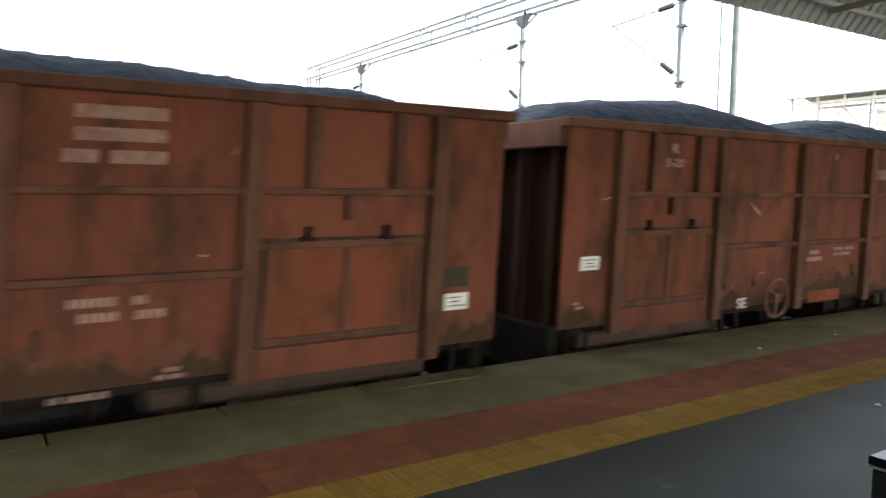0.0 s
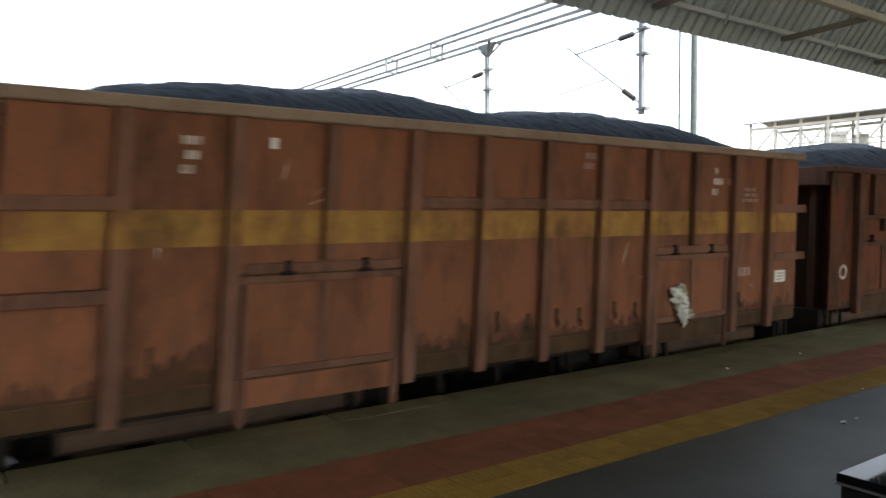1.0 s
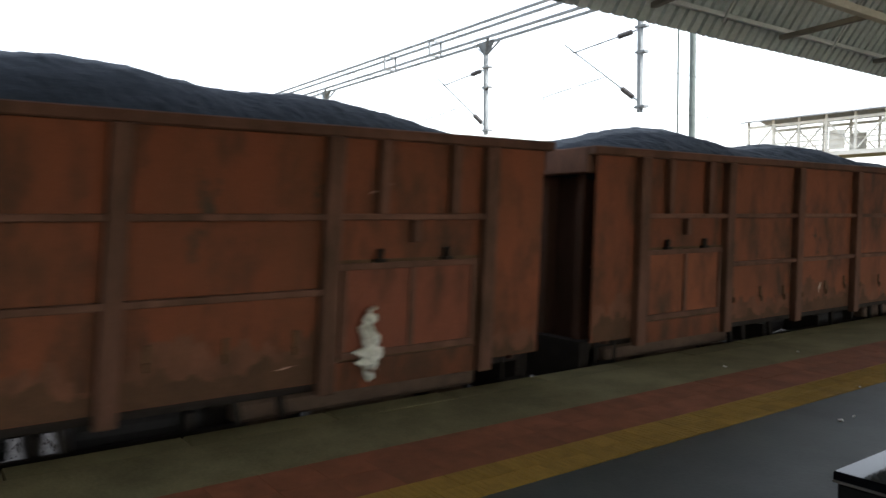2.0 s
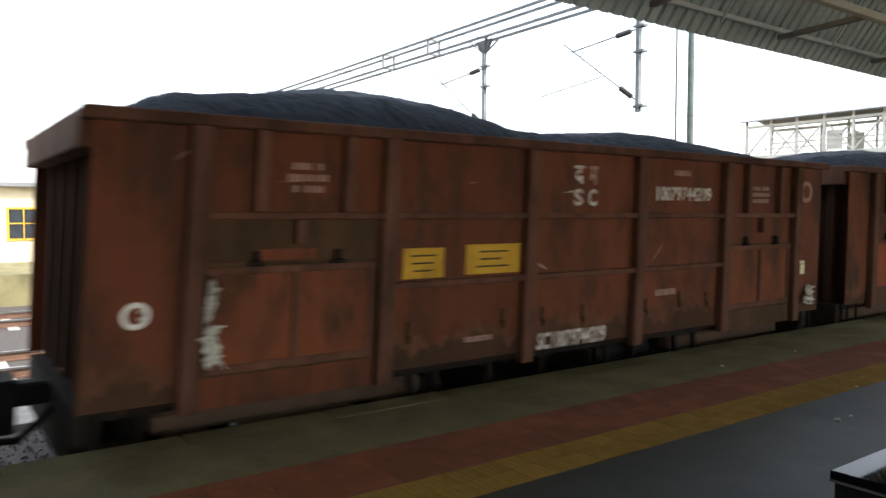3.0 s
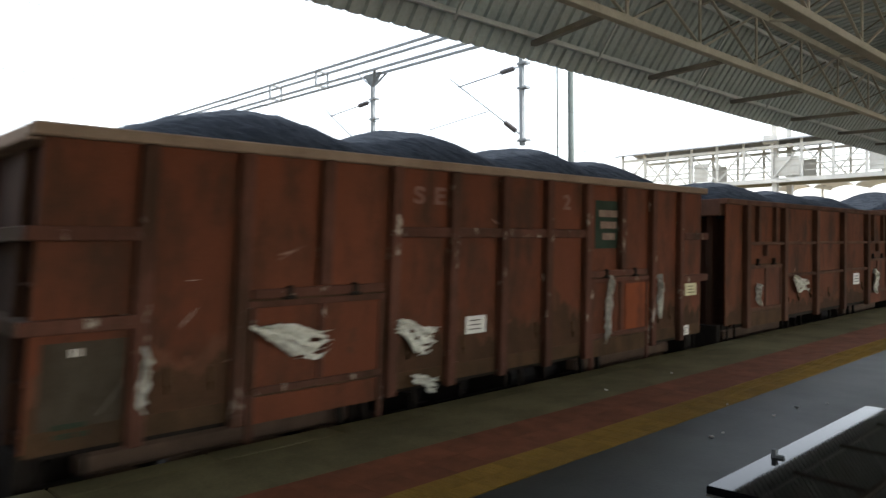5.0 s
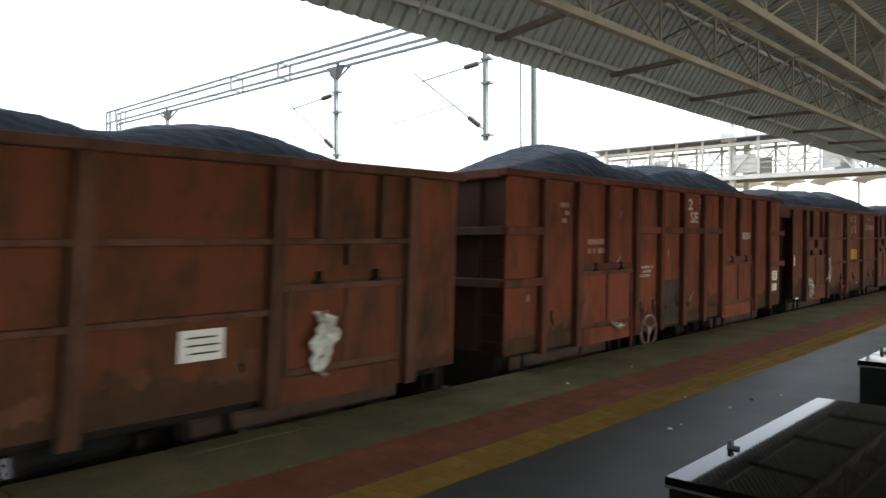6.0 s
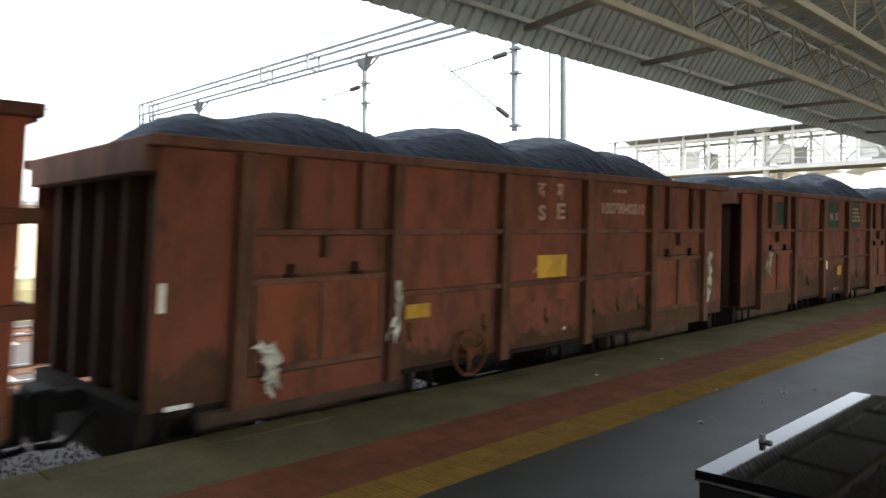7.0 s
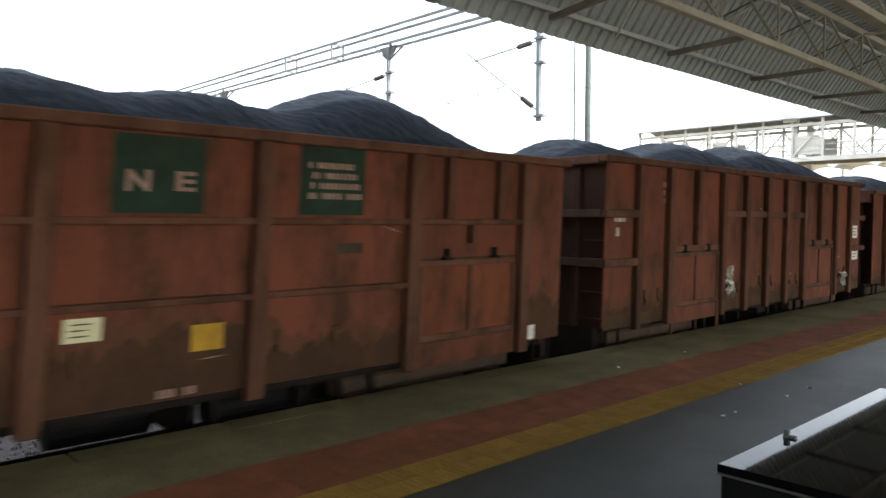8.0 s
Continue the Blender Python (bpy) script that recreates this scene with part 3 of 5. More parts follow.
def station_block():
    """The low station building behind the far platform."""
    t = thing("station_building", "low cream station building with yellow window bays", "building", m=pose(-46.0, 0, -1.1))
    s = B()
    box(s, -6, 0, -60, 130, 0, 4.3)
    part("wall", s, WALLP, t)
    s = B()
    box(s, -6.3, 0.5, -60.3, 130.3, 4.3, 4.55)
    part("roof", s, FOBR, t, "flat grey roof slab", bevel=0.02)
    fr, gl = None, None
    for k in range(36):
        y = -40 + 3.2 * k
        if fr is None:
            s = B()
            for a, b, c, d in ((-0.8, -0.7, 1.4, 3.2), (0.7, 0.8, 1.4, 3.2), (-0.7, 0.7, 1.4, 1.5), (-0.7, 0.7, 3.1, 3.2), (-0.03, 0.03, 1.5, 3.1), (-0.7, -0.03, 2.3, 2.36), (0.03, 0.7, 2.3, 2.36)):
                box(s, 0.0, 0.06, a, b, c, d)
            fr = data("window_frame", s, SIGNYEL)
            s = B()
            box(s, 0.0, 0.02, -0.7, 0.7, 1.5, 3.1)
            gl = data("pane", s, GLASS)
        f = part("window", fr, SIGNYEL, t, at=pose(0.002, y, 0))
        part("pane", gl, GLASS, f)


station_block()


def far_vaults():
    """White vaulted roof bays seen under the bridge."""
    t = thing("vaulted_shelter", "distant white vaulted platform shelter roof", "shelter", m=pose(0, 92.0, 0))
    me = None
    for k in range(9):
        if me is None:
            s = B()
            ring_ = []
            for i in range(9):
                a = math.pi * i / 8
                x, z = -2.2 * math.cos(a), 0.55 * math.sin(a)
                ring_.append([s.verts.new((x, y, z + dz)) for y in (0, 6) for dz in (0, 0.12)])
            for p, q in zip(ring_[:-1], ring_[1:]):
                for a, b in ((0, 2), (2, 3), (3, 1), (1, 0)):
                    s.faces.new((p[a], q[a], q[b], p[b]))
            me = data("roof_vault", s, FOBW)
        part("roof_vault", me, FOBW, t, at=pose(-34 + 4.5 * k, 0, 8.1))
    for x in (-31.7, -22.7, -13.7):
        s = B()
        box(s, x - 0.12, x + 0.12, 2.9, 3.1, -1.0, 8.1)
        part("post", s, FOBW, t)


far_vaults()



def scrap(x, y, seed):
    """A trodden scrap of paper, curled at its edges."""
    rng = random.Random(seed)
    t = B()
    r = rng.uniform(0.01, 0.024)
    rim = []
    for k in range(7):
        a = k * 0.898
        q = r * rng.uniform(0.55, 1.2)
        rim.append(t.verts.new((q * math.cos(a), q * 1.6 * math.sin(a), 0.006 + rng.uniform(0, 0.012))))
    mid = t.verts.new((0, 0, 0.005))
    for k in range(7):
        t.faces.new((mid, rim[k], rim[(k + 1) % 7]))
    ext = bmesh.ops.extrude_face_region(t, geom=t.faces[:])
    bmesh.ops.translate(t, vec=(0, 0, -0.004), verts=[q for q in ext["geom"] if isinstance(q, bmesh.types.BMVert)])
    bmesh.ops.recalc_face_normals(t, faces=t.faces[:])
    tagged(part("paper_scrap", t, PAPER, None, at=pose(x, y, 0.001, rz=rng.uniform(0, 360))), "trodden scrap of white paper on the platform", "litter", "litter on the platform")


for k, (x, y) in enumerate([(-2.87, 7.8), (-2.7, 8.19), (-2.95, 6.1), (-3.42, 7.44), (-2.94, 6.3), (-2.88, 7.27), (-4.77, 7.25), (-4.78, 8.78)]):
    scrap(x, y, k)
# ---- wagons ----
HALF = {"A": 5.15, "B": 5.05}
HL = HALF["A"]   # half the length of the wagon in hand
TOP = {"A": 3.28, "B": 3.41}
POSTS = {"A": [0.77 + 1.752 * k for k in range(6)], "B": [0.77 + 0.856 * k for k in range(11)]}
DOORS = {k: [(POSTS[k][a], POSTS[k][b]) for a, b in pairs] for k, pairs in (("A", ((0, 1), (4, 5))), ("B", ((1, 3), (7, 9))))}


SHARED, WHEELS = {}, []


def shared(key, make):
    if key not in SHARED:
        SHARED[key] = make()
    return SHARED[key]


def boxmesh(name, x0, x1, y0, y1, z0, z1, material, bevel=0.0):
    key = (name, round(x1 - x0, 3), round(y1 - y0, 3), round(z0, 3), round(z1, 3), round(x0, 3), material.name)
    return shared(key, lambda: data(name, box(B(), x0, x1, y0, y1, z0, z1), material, bevel))


def wagon_rim(kind, steel):
    s = B()
    t = TOP[kind]
    for sx in (-1, 1):
        box(s, min(sx * 1.49, sx * 1.625), max(sx * 1.49, sx * 1.625), -HL - 0.1, HL + 0.1, t - 0.1, t)
    for sy in (-1, 1):
        a, b = sorted((sy * (HL - 0.11), sy * (HL + 0.098)))
        box(s, -1.49, 1.49, a, b, t - (0.3 if kind == "A" else 0.12), t - 0.002)
    return data("top_coping", s, steel, 0.012)


def bogie_mesh():
    s = B()
    for sx in (-1, 1):
        a, b = sorted((sx * 1.08, sx * 1.26))
        box(s, a, b, -1.3, 1.3, 0.7, 0.88)
        box(s, a, b, -0.55, 0.55, 0.3, 0.7)
        for sy in (-1, 1):
            box(s, a - 0.02, b + 0.02, sy * 1.0 - 0.17, sy * 1.0 + 0.17, 0.38, 0.7)
    box(s, -1.05, 1.05, -0.2, 0.2, 0.45, 0.85)
    return data("bogie", s, BOGIE, 0.03)


def wheel_mesh():
    s = B()
    for sx in (-1, 1):
        rod(s, (sx * 0.78, 0, 0), (sx * 0.91, 0, 0), 0.5, sides=28)
        rod(s, (sx * 0.77, 0, 0), (sx * 0.79, 0, 0), 0.53, sides=28)
    rod(s, (-1.05, 0, 0), (1.05, 0, 0), 0.08)
    return data("wheelset", s, UNDER)


def handwheel(parent, s, z, material):
    b = B()
    c = (1.68, s - HL, z + 0.8)
    ring(b, c, (1, 0, 0), 0.25, 0.02)
    ring(b, c, (1, 0, 0), 0.05, 0.025, 10)
    spokes = 4 if material is FADEDW else 3
    for k in range(spokes):
        a = 2 * math.pi * k / spokes + 0.4
        bar(b, c, (c[0], c[1] + 0.25 * math.cos(a), c[2] + 0.25 * math.sin(a)), 0.04, 0.02)
    rod(b, (1.5, c[1], c[2]), c, 0.025)
    part("brake_wheel", b, material, parent, "spoked hand brake wheel")


def rag(parent, s, z, h, w, lean=0.0, seed=0):
    """A torn scrap of cloth caught on the steel: one crumpled sheet with a ragged, fringed end."""
    rng = random.Random(seed * 7 + 3)
    b = B()
    wide = w > 1.15 * h
    n, m = 14, 9
    cut = [rng.uniform(0.8, 1.0) for _ in range(m + 1)]
    wave = [rng.uniform(0, 6.28) for _ in range(4)]
    tear = [rng.uniform(0.35, 1.0) for _ in range(n + 1)]
    slip = [rng.uniform(-0.14, 0.14) for _ in range(n + 1)]

    def at(i, k):
        v, u = i / n * cut[k], k / m
        fold = 0.03 * math.sin(8 * u + 6 * v + wave[0]) + 0.022 * math.sin(19 * u - 7 * v + wave[1])
        x = 1.655 + fold + rng.uniform(-0.004, 0.006)
        if wide:
            # blown back along the wagon from the corner where it is caught
            spread = 0.3 + 0.42 * min(1.0, 2.2 * v) + 0.08 * math.sin(6 * v + wave[2]) - 0.25 * max(0.0, v - 0.6)
            y = s - HL - 0.5 * w + w * (v * (0.98 - 0.12 * u) + 0.05 * math.sin(5 * u + wave[3]))
            zz = z + 0.8 - h * (0.34 * v + 0.04 + 0.85 * spread * u + 0.05 * math.sin(9 * v + wave[1]))
        else:
            spread = tear[i] * (0.75 + 0.25 * math.sin(5 * v + wave[2]))
            y = s - HL + lean * v * h + w * ((u - 0.5) * spread + 0.08 * math.sin(3.5 * v + wave[3]) + slip[i])
            zz = z + 0.8 - h * (v + 0.07 * math.sin(5 * u + wave[1]))
        return b.verts.new((x, y + rng.uniform(-0.012, 0.012), zz + rng.uniform(-0.012, 0.012)))

    grid = [[at(i, k) for k in range(m + 1)] for i in range(n + 1)]
    holes = {(rng.randrange(n // 3, n), rng.randrange(m)) for _ in range(4)}
    for i in range(n):
        for k in range(m):
            # slits towards the free end leave loose strips
            if (i, k) in holes or (i > 0.75 * n and k in (2, 5, 7) and rng.random() < 0.8):
                continue
            b.faces.new((grid[i][k], grid[i][k + 1], grid[i + 1][k + 1], grid[i + 1][k]))
    bmesh.ops.delete(b, geom=[q for q in b.verts if not q.link_faces], context="VERTS")
    ext = bmesh.ops.extrude_face_region(b, geom=b.faces[:])
    bmesh.ops.translate(b, vec=(-0.008, 0, 0), verts=[q for q in ext["geom"] if isinstance(q, bmesh.types.BMVert)])
    bmesh.ops.recalc_face_normals(b, faces=b.faces[:])
    part("rag", b, RAG, parent, "torn dirty white rag caught on the steel")


def patch(parent, s0, s1, z0, z1, material, proud=1.559, name="paint_patch", skew=0.0):
    b = B()
    x0, x1 = proud - 0.008, proud
    q = [b.verts.new(p) for x in (x0, x1) for p in ((x, s0 - HL, z0 + 0.8), (x, s1 - HL, z0 + 0.8 + skew), (x, s1 - HL, z1 + 0.8), (x, s0 - HL, z1 + 0.8 - skew))]
    for f in ((3, 2, 1, 0), (4, 5, 6, 7), (0, 1, 5, 4), (1, 2, 6, 5), (2, 3, 7, 6), (3, 0, 4, 7)):
        b.faces.new([q[i] for i in f])
    part(name, b, material, parent)


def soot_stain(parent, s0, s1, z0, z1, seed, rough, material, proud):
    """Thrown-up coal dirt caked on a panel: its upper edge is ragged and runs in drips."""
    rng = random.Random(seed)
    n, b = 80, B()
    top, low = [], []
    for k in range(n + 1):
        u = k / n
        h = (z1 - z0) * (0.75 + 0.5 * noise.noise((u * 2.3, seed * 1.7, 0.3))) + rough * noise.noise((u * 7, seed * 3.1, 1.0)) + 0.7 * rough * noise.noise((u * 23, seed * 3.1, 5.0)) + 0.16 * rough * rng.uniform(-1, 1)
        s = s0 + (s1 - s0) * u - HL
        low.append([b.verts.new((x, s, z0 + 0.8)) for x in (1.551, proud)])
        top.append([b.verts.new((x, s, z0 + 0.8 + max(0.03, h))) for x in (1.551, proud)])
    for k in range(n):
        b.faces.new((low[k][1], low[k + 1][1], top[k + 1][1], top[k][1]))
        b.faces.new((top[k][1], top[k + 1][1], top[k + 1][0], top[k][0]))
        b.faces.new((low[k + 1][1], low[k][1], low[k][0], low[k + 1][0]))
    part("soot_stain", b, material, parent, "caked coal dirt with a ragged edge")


def bars(parent, s0, s1, z0, z1, rows, material, seed=0, gap=0.25):
    """Lettering too worn to read: rows of short bars."""
    rng = random.Random(seed)
    h = (z1 - z0) / rows
    for r in range(rows):
        zb = z1 - h * (r + 1) + h * 0.2
        s = s0 + rng.uniform(0, 0.12)
        e = s1 - rng.uniform(0, 0.15)
        cw = h * 0.5
        while s < e:
            if rng.random() > gap * 0.5:
                part("worn_character", box(B(), 1.55, 1.5605, s - HL, s - HL + cw * 0.72, zb + 0.8, zb + h * 0.6 + 0.8), material, parent)
            s += cw


def ballast_blockers(w, deep):
    """Added dark beams, in place of brake gear, that block the bright ballast behind."""
    if deep:
        part("brake_beam", boxmesh("brake_beam", -0.08, 0.08, -2.25, 2.25, 0.3, 0.715, UNDER, 0), UNDER, w)
    for y in (-1.9, -1.1, -0.3, 0.5, 1.3, 2.0) if deep else (-1.1, 0.5, 1.6):
        for x in (-0.79, 0.79):
            part("cross_bearer", boxmesh("cross_bearer", -0.46, 0.46, -0.03, 0.03, 0.56, 0.855, UNDER, 0), UNDER, w, at=pose(x, y, 0))


def paper(w, s0, s1, z0, z1, material, lines=True):
    """A pasted label with a few rows of print too worn to read."""
    b = B()
    box(b, 1.554, 1.562, s0 - HL, s1 - HL, z0 + 0.8, z1 + 0.8)
    lb = part("paper_label", b, material, w)
    if lines:
        rng = random.Random(int(s0 * 100))
        for k in range(3):
            b = B()
            zc, a = z0 + (z1 - z0) * (0.25 + 0.25 * k) + 0.8, s0 + (s1 - s0) * rng.uniform(0.12, 0.25)
            box(b, 1.5615, 1.5635, a - HL, s0 + (s1 - s0) * rng.uniform(0.6, 0.9) - HL, zc - 0.03 * (z1 - z0), zc + 0.03 * (z1 - z0))
            part("print_bar", b, GREYP, lb)


def wagon(n, kind, tone, label, extras=(), doors=(None, None, None), band=False, third=False):
    paint, steel = RUST[tone], POST[0 if tone == 2 and kind == "A" else tone]
    w = thing("coal_wagon", label, "freight wagon", "coal train wagons", m=pose(-7.37, 0, RAILZ))
    tp = TOP[kind] - 0.1
    for sx in (1, -1):
        x0, x1 = sorted((sx * 1.53, sx * 1.555))
        seams = [0.0] + [p for i, p in enumerate(POSTS[kind]) if kind == "A" or i not in (2, 8)] + [2 * HL]
        for a, b in zip(seams[:-1], seams[1:]):
            me = boxmesh("side_panel", x0, x1, -(b - a) / 2, (b - a) / 2, 1.03, tp, paint)
            part("side_panel", me, paint, w, at=pose(0, (a + b) / 2 - HL, 0))
    # end walls carry the shade between wagons in their colour
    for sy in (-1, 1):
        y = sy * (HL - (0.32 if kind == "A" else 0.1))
        part("end_wall", shared(("end", kind, sy), lambda: data("end_wall", box(B(), -1.528, 1.528, y - 0.02, y + 0.02, 0.98, tp), ENDSHADE)), ENDSHADE, w, "sooty end wall, darkened in colour for the gap's shade")
    part("floor_plate", shared(("floor", kind), lambda: data("floor_plate", box(B(), -1.52, 1.52, -HL + 0.4, HL - 0.4, 1.0, 1.06), UNDER)), UNDER, w)
    rm = RIMTAN if n in (2, 7, 8) else steel
    part("top_coping", shared(("rim", kind, rm.name), lambda: wagon_rim(kind, rm)), rm, w)
    top = TOP[kind] - 0.1
    posts = POSTS[kind]
    pw = 0.16 if kind == "A" else 0.13
    for i, p in enumerate(posts):
        for sx in (1, -1):
            x0, x1 = sorted((sx * 1.555, sx * (1.655 if kind == "A" else 1.645)))
            zb = 0.93 if kind == "A" else 0.95
            if kind == "B" and i in (2, 8):
                zb = 2.13
            me = boxmesh("stanchion", x0, x1, -pw / 2, pw / 2, zb, top, steel, 0.012)
            part("stanchion", me, steel, w, at=pose(0, p - HL, 0))
    for sx in (1, -1):
        if kind == "A":
            x0, x1 = sorted((sx * 1.555, sx * 1.635))
            for a, b in zip(posts[:-1], posts[1:]):
                me = boxmesh("side_rail", x0, x1, -(b - a - pw) / 2, (b - a - pw) / 2, 2.45, 2.51, steel, 0.008)
                part("side_rail", me, steel, w, at=pose(0, (a + b) / 2 - HL, 0))
            for a, b in zip(posts[1:-2], posts[2:-1]):
                me = boxmesh("side_rail", x0, x1, -(b - a - pw) / 2, (b - a - pw) / 2, 1.80, 1.86, steel, 0.008)
                part("side_rail", me, steel, w, at=pose(0, (a + b) / 2 - HL, 0))
            for a, b in DOORS["A"]:
                for f in (0.29, 0.75):
                    me = boxmesh("stiffener", x0, x1, -0.05, 0.05, 2.51, top, steel, 0.008)
                    part("stiffener", me, steel, w, at=pose(0, a + (b - a) * f - HL, 0))
                me = boxmesh("stiffener", x0, x1, -0.04, 0.04, 2.24, 2.45, steel, 0.008)
                part("stiffener", me, steel, w, at=pose(0, (a + b) / 2 - HL, 0))
        else:
            x0, x1 = sorted((sx * 1.555, sx * 1.625))
            for a, b in zip(posts[3:7], posts[4:8]):
                me = boxmesh("side_rail", x0, x1, -(b - a - pw) / 2, (b - a - pw) / 2, 2.58, 2.69, steel, 0.008)
                part("side_rail", me, steel, w, at=pose(0, (a + b) / 2 - HL, 0))
            for e in (-1, 1):
                a, b = (-HL - 0.1, posts[0] - pw / 2 - HL) if e < 0 else (posts[-1] + pw / 2 - HL, HL + 0.1)
                for z in (2.55, 1.87):
                    me = boxmesh("end_rail", x0, x1 + (0.02 if sx > 0 else 0), -(b - a) / 2, (b - a) / 2, z, z + 0.11, steel, 0.008)
                    part("end_rail", me, steel, w, at=pose(0, (a + b) / 2, 0))
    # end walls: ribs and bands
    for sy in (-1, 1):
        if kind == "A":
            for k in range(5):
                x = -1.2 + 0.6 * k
                me = boxmesh("end_rib", -0.06, 0.06, -0.09, 0.09, 1.0, top - 0.18, ENDSHADE, 0.01)
                part("end_rib", me, ENDSHADE, w, at=pose(x, sy * (HL - 0.2), 0))
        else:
            # bands take the dark bogie brown for the same gap shade
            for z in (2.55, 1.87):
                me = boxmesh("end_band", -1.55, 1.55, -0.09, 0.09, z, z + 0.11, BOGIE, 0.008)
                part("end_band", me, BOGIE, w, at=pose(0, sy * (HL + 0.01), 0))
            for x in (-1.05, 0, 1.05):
                me = boxmesh("end_rib", -0.05, 0.05, -0.04, 0.04, 1.0, top - 0.05, ENDSHADE, 0.01)
                part("end_rib", me, ENDSHADE, w, at=pose(x, sy * (HL - 0.04), 0))
    # doors
    for di, (a, b) in enumerate(DOORS[kind] + ([(posts[2], posts[3])] if third else [])):
        for sx in (1, -1):
            dm = doors[di] or (DOORRED if kind == "A" else paint)
            y0, y1 = a + pw / 2 + 0.05 - HL, b - pw / 2 - 0.05 - HL
            za, zb = (1.24, 2.02) if kind == "A" else (1.22, 1.97)
            s = B()
            o0, o1 = sorted((sx * 1.553, sx * 1.578))
            box(s, o0, o1, y0, y1, za, zb)
            d = part("door", s, dm, w, "flap door", bevel=0.004)
            # a flat dark plate stands for the shade in the door's gap
            s = B()
            g0, g1 = sorted((sx * 1.552, sx * 1.562))
            box(s, g0, g1, y0 - 0.045, y1 + 0.045, za - 0.05, zb + 0.075)
            part("door_seal", s, KICK, d, "dark gap round the door")
            f0, f1 = sorted((sx * 1.576, sx * 1.60))
            s = B()
            box(s, f0, f1, y0 - 0.03, y1 + 0.03, zb - 0.015, zb + 0.045)
            box(s, f0, f1, y0, y1, za - 0.03, za + 0.035)
            box(s, f0, f1, y0, y0 + 0.05, za + 0.035, zb - 0.015)
            box(s, f0, f1, y1 - 0.05, y1, za + 0.035, zb - 0.015)
            part("door_frame", s, steel, d, bevel=0.005)
            s = B()
            box(s, f0, f1, (y0 + y1) / 2 - 0.03, (y0 + y1) / 2 + 0.03, za + 0.036, zb - 0.016)
            part("door_batten", s, steel, d, bevel=0.005)
            for f in (0.25, 0.75):
                s = B()
                yc = y0 + (y1 - y0) * f
                h0, h1 = sorted((sx * 1.57, sx * 1.63))
                box(s, h0, h1, yc - 0.06, yc + 0.06, zb + 0.046, zb + 0.08)
                box(s, h0, h1 - 0.01, yc - 0.025, yc + 0.025, zb + 0.08, zb + 0.17)
                part("hinge", s, UNDER, d, "greasy black hinge", bevel=0.008)
            s = B()
            box(s, f0 - 0.012, f1 - 0.012, y0 - 0.03, y1 + 0.03, 0.94, za - 0.05)
            if kind == "B":
                for yb in (y0 + 0.02, y1 - 0.02):
                    me = boxmesh("door_bracket", f0, f1 + 0.01, -0.035, 0.035, 0.72, 1.2, steel, 0.006)
                    part("door_bracket", me, steel, w, at=pose(0, yb, 0))
                me = boxmesh("hinge_bar", f0, f1, -(y1 - y0) / 2, (y1 - y0) / 2, 2.03, 2.12, steel, 0.008)
                part("hinge_bar", me, steel, w, at=pose(0, (y0 + y1) / 2, 0))
            part("door_sill", s, (KICK if (n + di) % 3 == 0 else paint), w)
    # underframe and running gear
    for sx in (-1, 1):
        a, b = sorted((sx * 1.28, sx * 1.42))
        part("sole_bar", shared(("sole", kind, sx), lambda: data("sole_bar", box(B(), a, b, -HL + 0.15, HL - 0.15, 0.93, 1.02), UNDER)), UNDER, w)
    part("centre_sill", shared(("sill", kind), lambda: data("centre_sill", box(B(), -0.3, 0.3, -HL + 0.15, HL - 0.15, 0.72, 0.995), UNDER)), UNDER, w)
    for sy in (-1, 1):
        a, b = sorted((sy * (HL - 0.145), sy * HL))
        part("headstock", shared(("head", kind, sy), lambda: data("headstock", box(B(), -1.4, 1.4, a, b, 0.5, 1.02), UNDER)), UNDER, w)
    for yb in (-3.26, 3.26):
        bg = part("bogie", shared("bogie", bogie_mesh), BOGIE, w, at=pose(0, yb, 0))
        for ya in (-1.0, 1.0):
            WHEELS.append((part("wheelset", shared("wheel", wheel_mesh), UNDER, bg, at=pose(0, ya, 0.5)), ya))
    for sy in (-1, 1):
        s = B()
        a, b = sorted((sy * HL, sy * (HL + 0.46)))
        box(s, -0.11, 0.11, a, b, 0.82, 1.02)
        box(s, -0.24, 0.24, sy * (HL + 0.35) - 0.1, sy * (HL + 0.35) + 0.1, 0.62, 1.08)
        part("coupler", s, BLACK, w, bevel=0.02)
        s = B()
        rod(s, (0.5, sy * (HL - 0.02), 0.9), (0.45, sy * (HL + 0.25), 0.62), 0.03)
        rod(s, (0.45, sy * (HL + 0.25), 0.62), (0.3, sy * (HL + 0.45), 0.6), 0.03)
        part("air_hose", s, BLACK, w)
    # hand grips and steps at the corner
    def rung():
        s = B()
        rod(s, (1.2, 0, 0), (1.5, 0, 0), 0.012, sides=6)
        for e in (1.2, 1.5):
            rod(s, (e, -0.05, 0), (e, 0.05, 0), 0.012, sides=6)
        return data("rung", s, ENDSHADE)
    for sy in (-1, 1):
        for k in range(4):
            part("rung", shared("rung", rung), ENDSHADE, w, at=pose(0, sy * (HL - (0.24 if kind == "A" else 0.03)), 1.15 + 0.36 * k))
        s = B()
        box(s, 1.45, 1.58, sy * (HL - 0.3) - 0.16, sy * (HL - 0.3) + 0.16, 0.74, 0.77)
        bar(s, (1.52, sy * (HL - 0.3) - 0.15, 0.77), (1.52, sy * (HL - 0.3) - 0.15, 1.03), 0.03)
        bar(s, (1.52, sy * (HL - 0.3) + 0.15, 0.77), (1.52, sy * (HL - 0.3) + 0.15, 1.03), 0.03)
        part("step", s, UNDER, w)
    def lash():
        q = B()
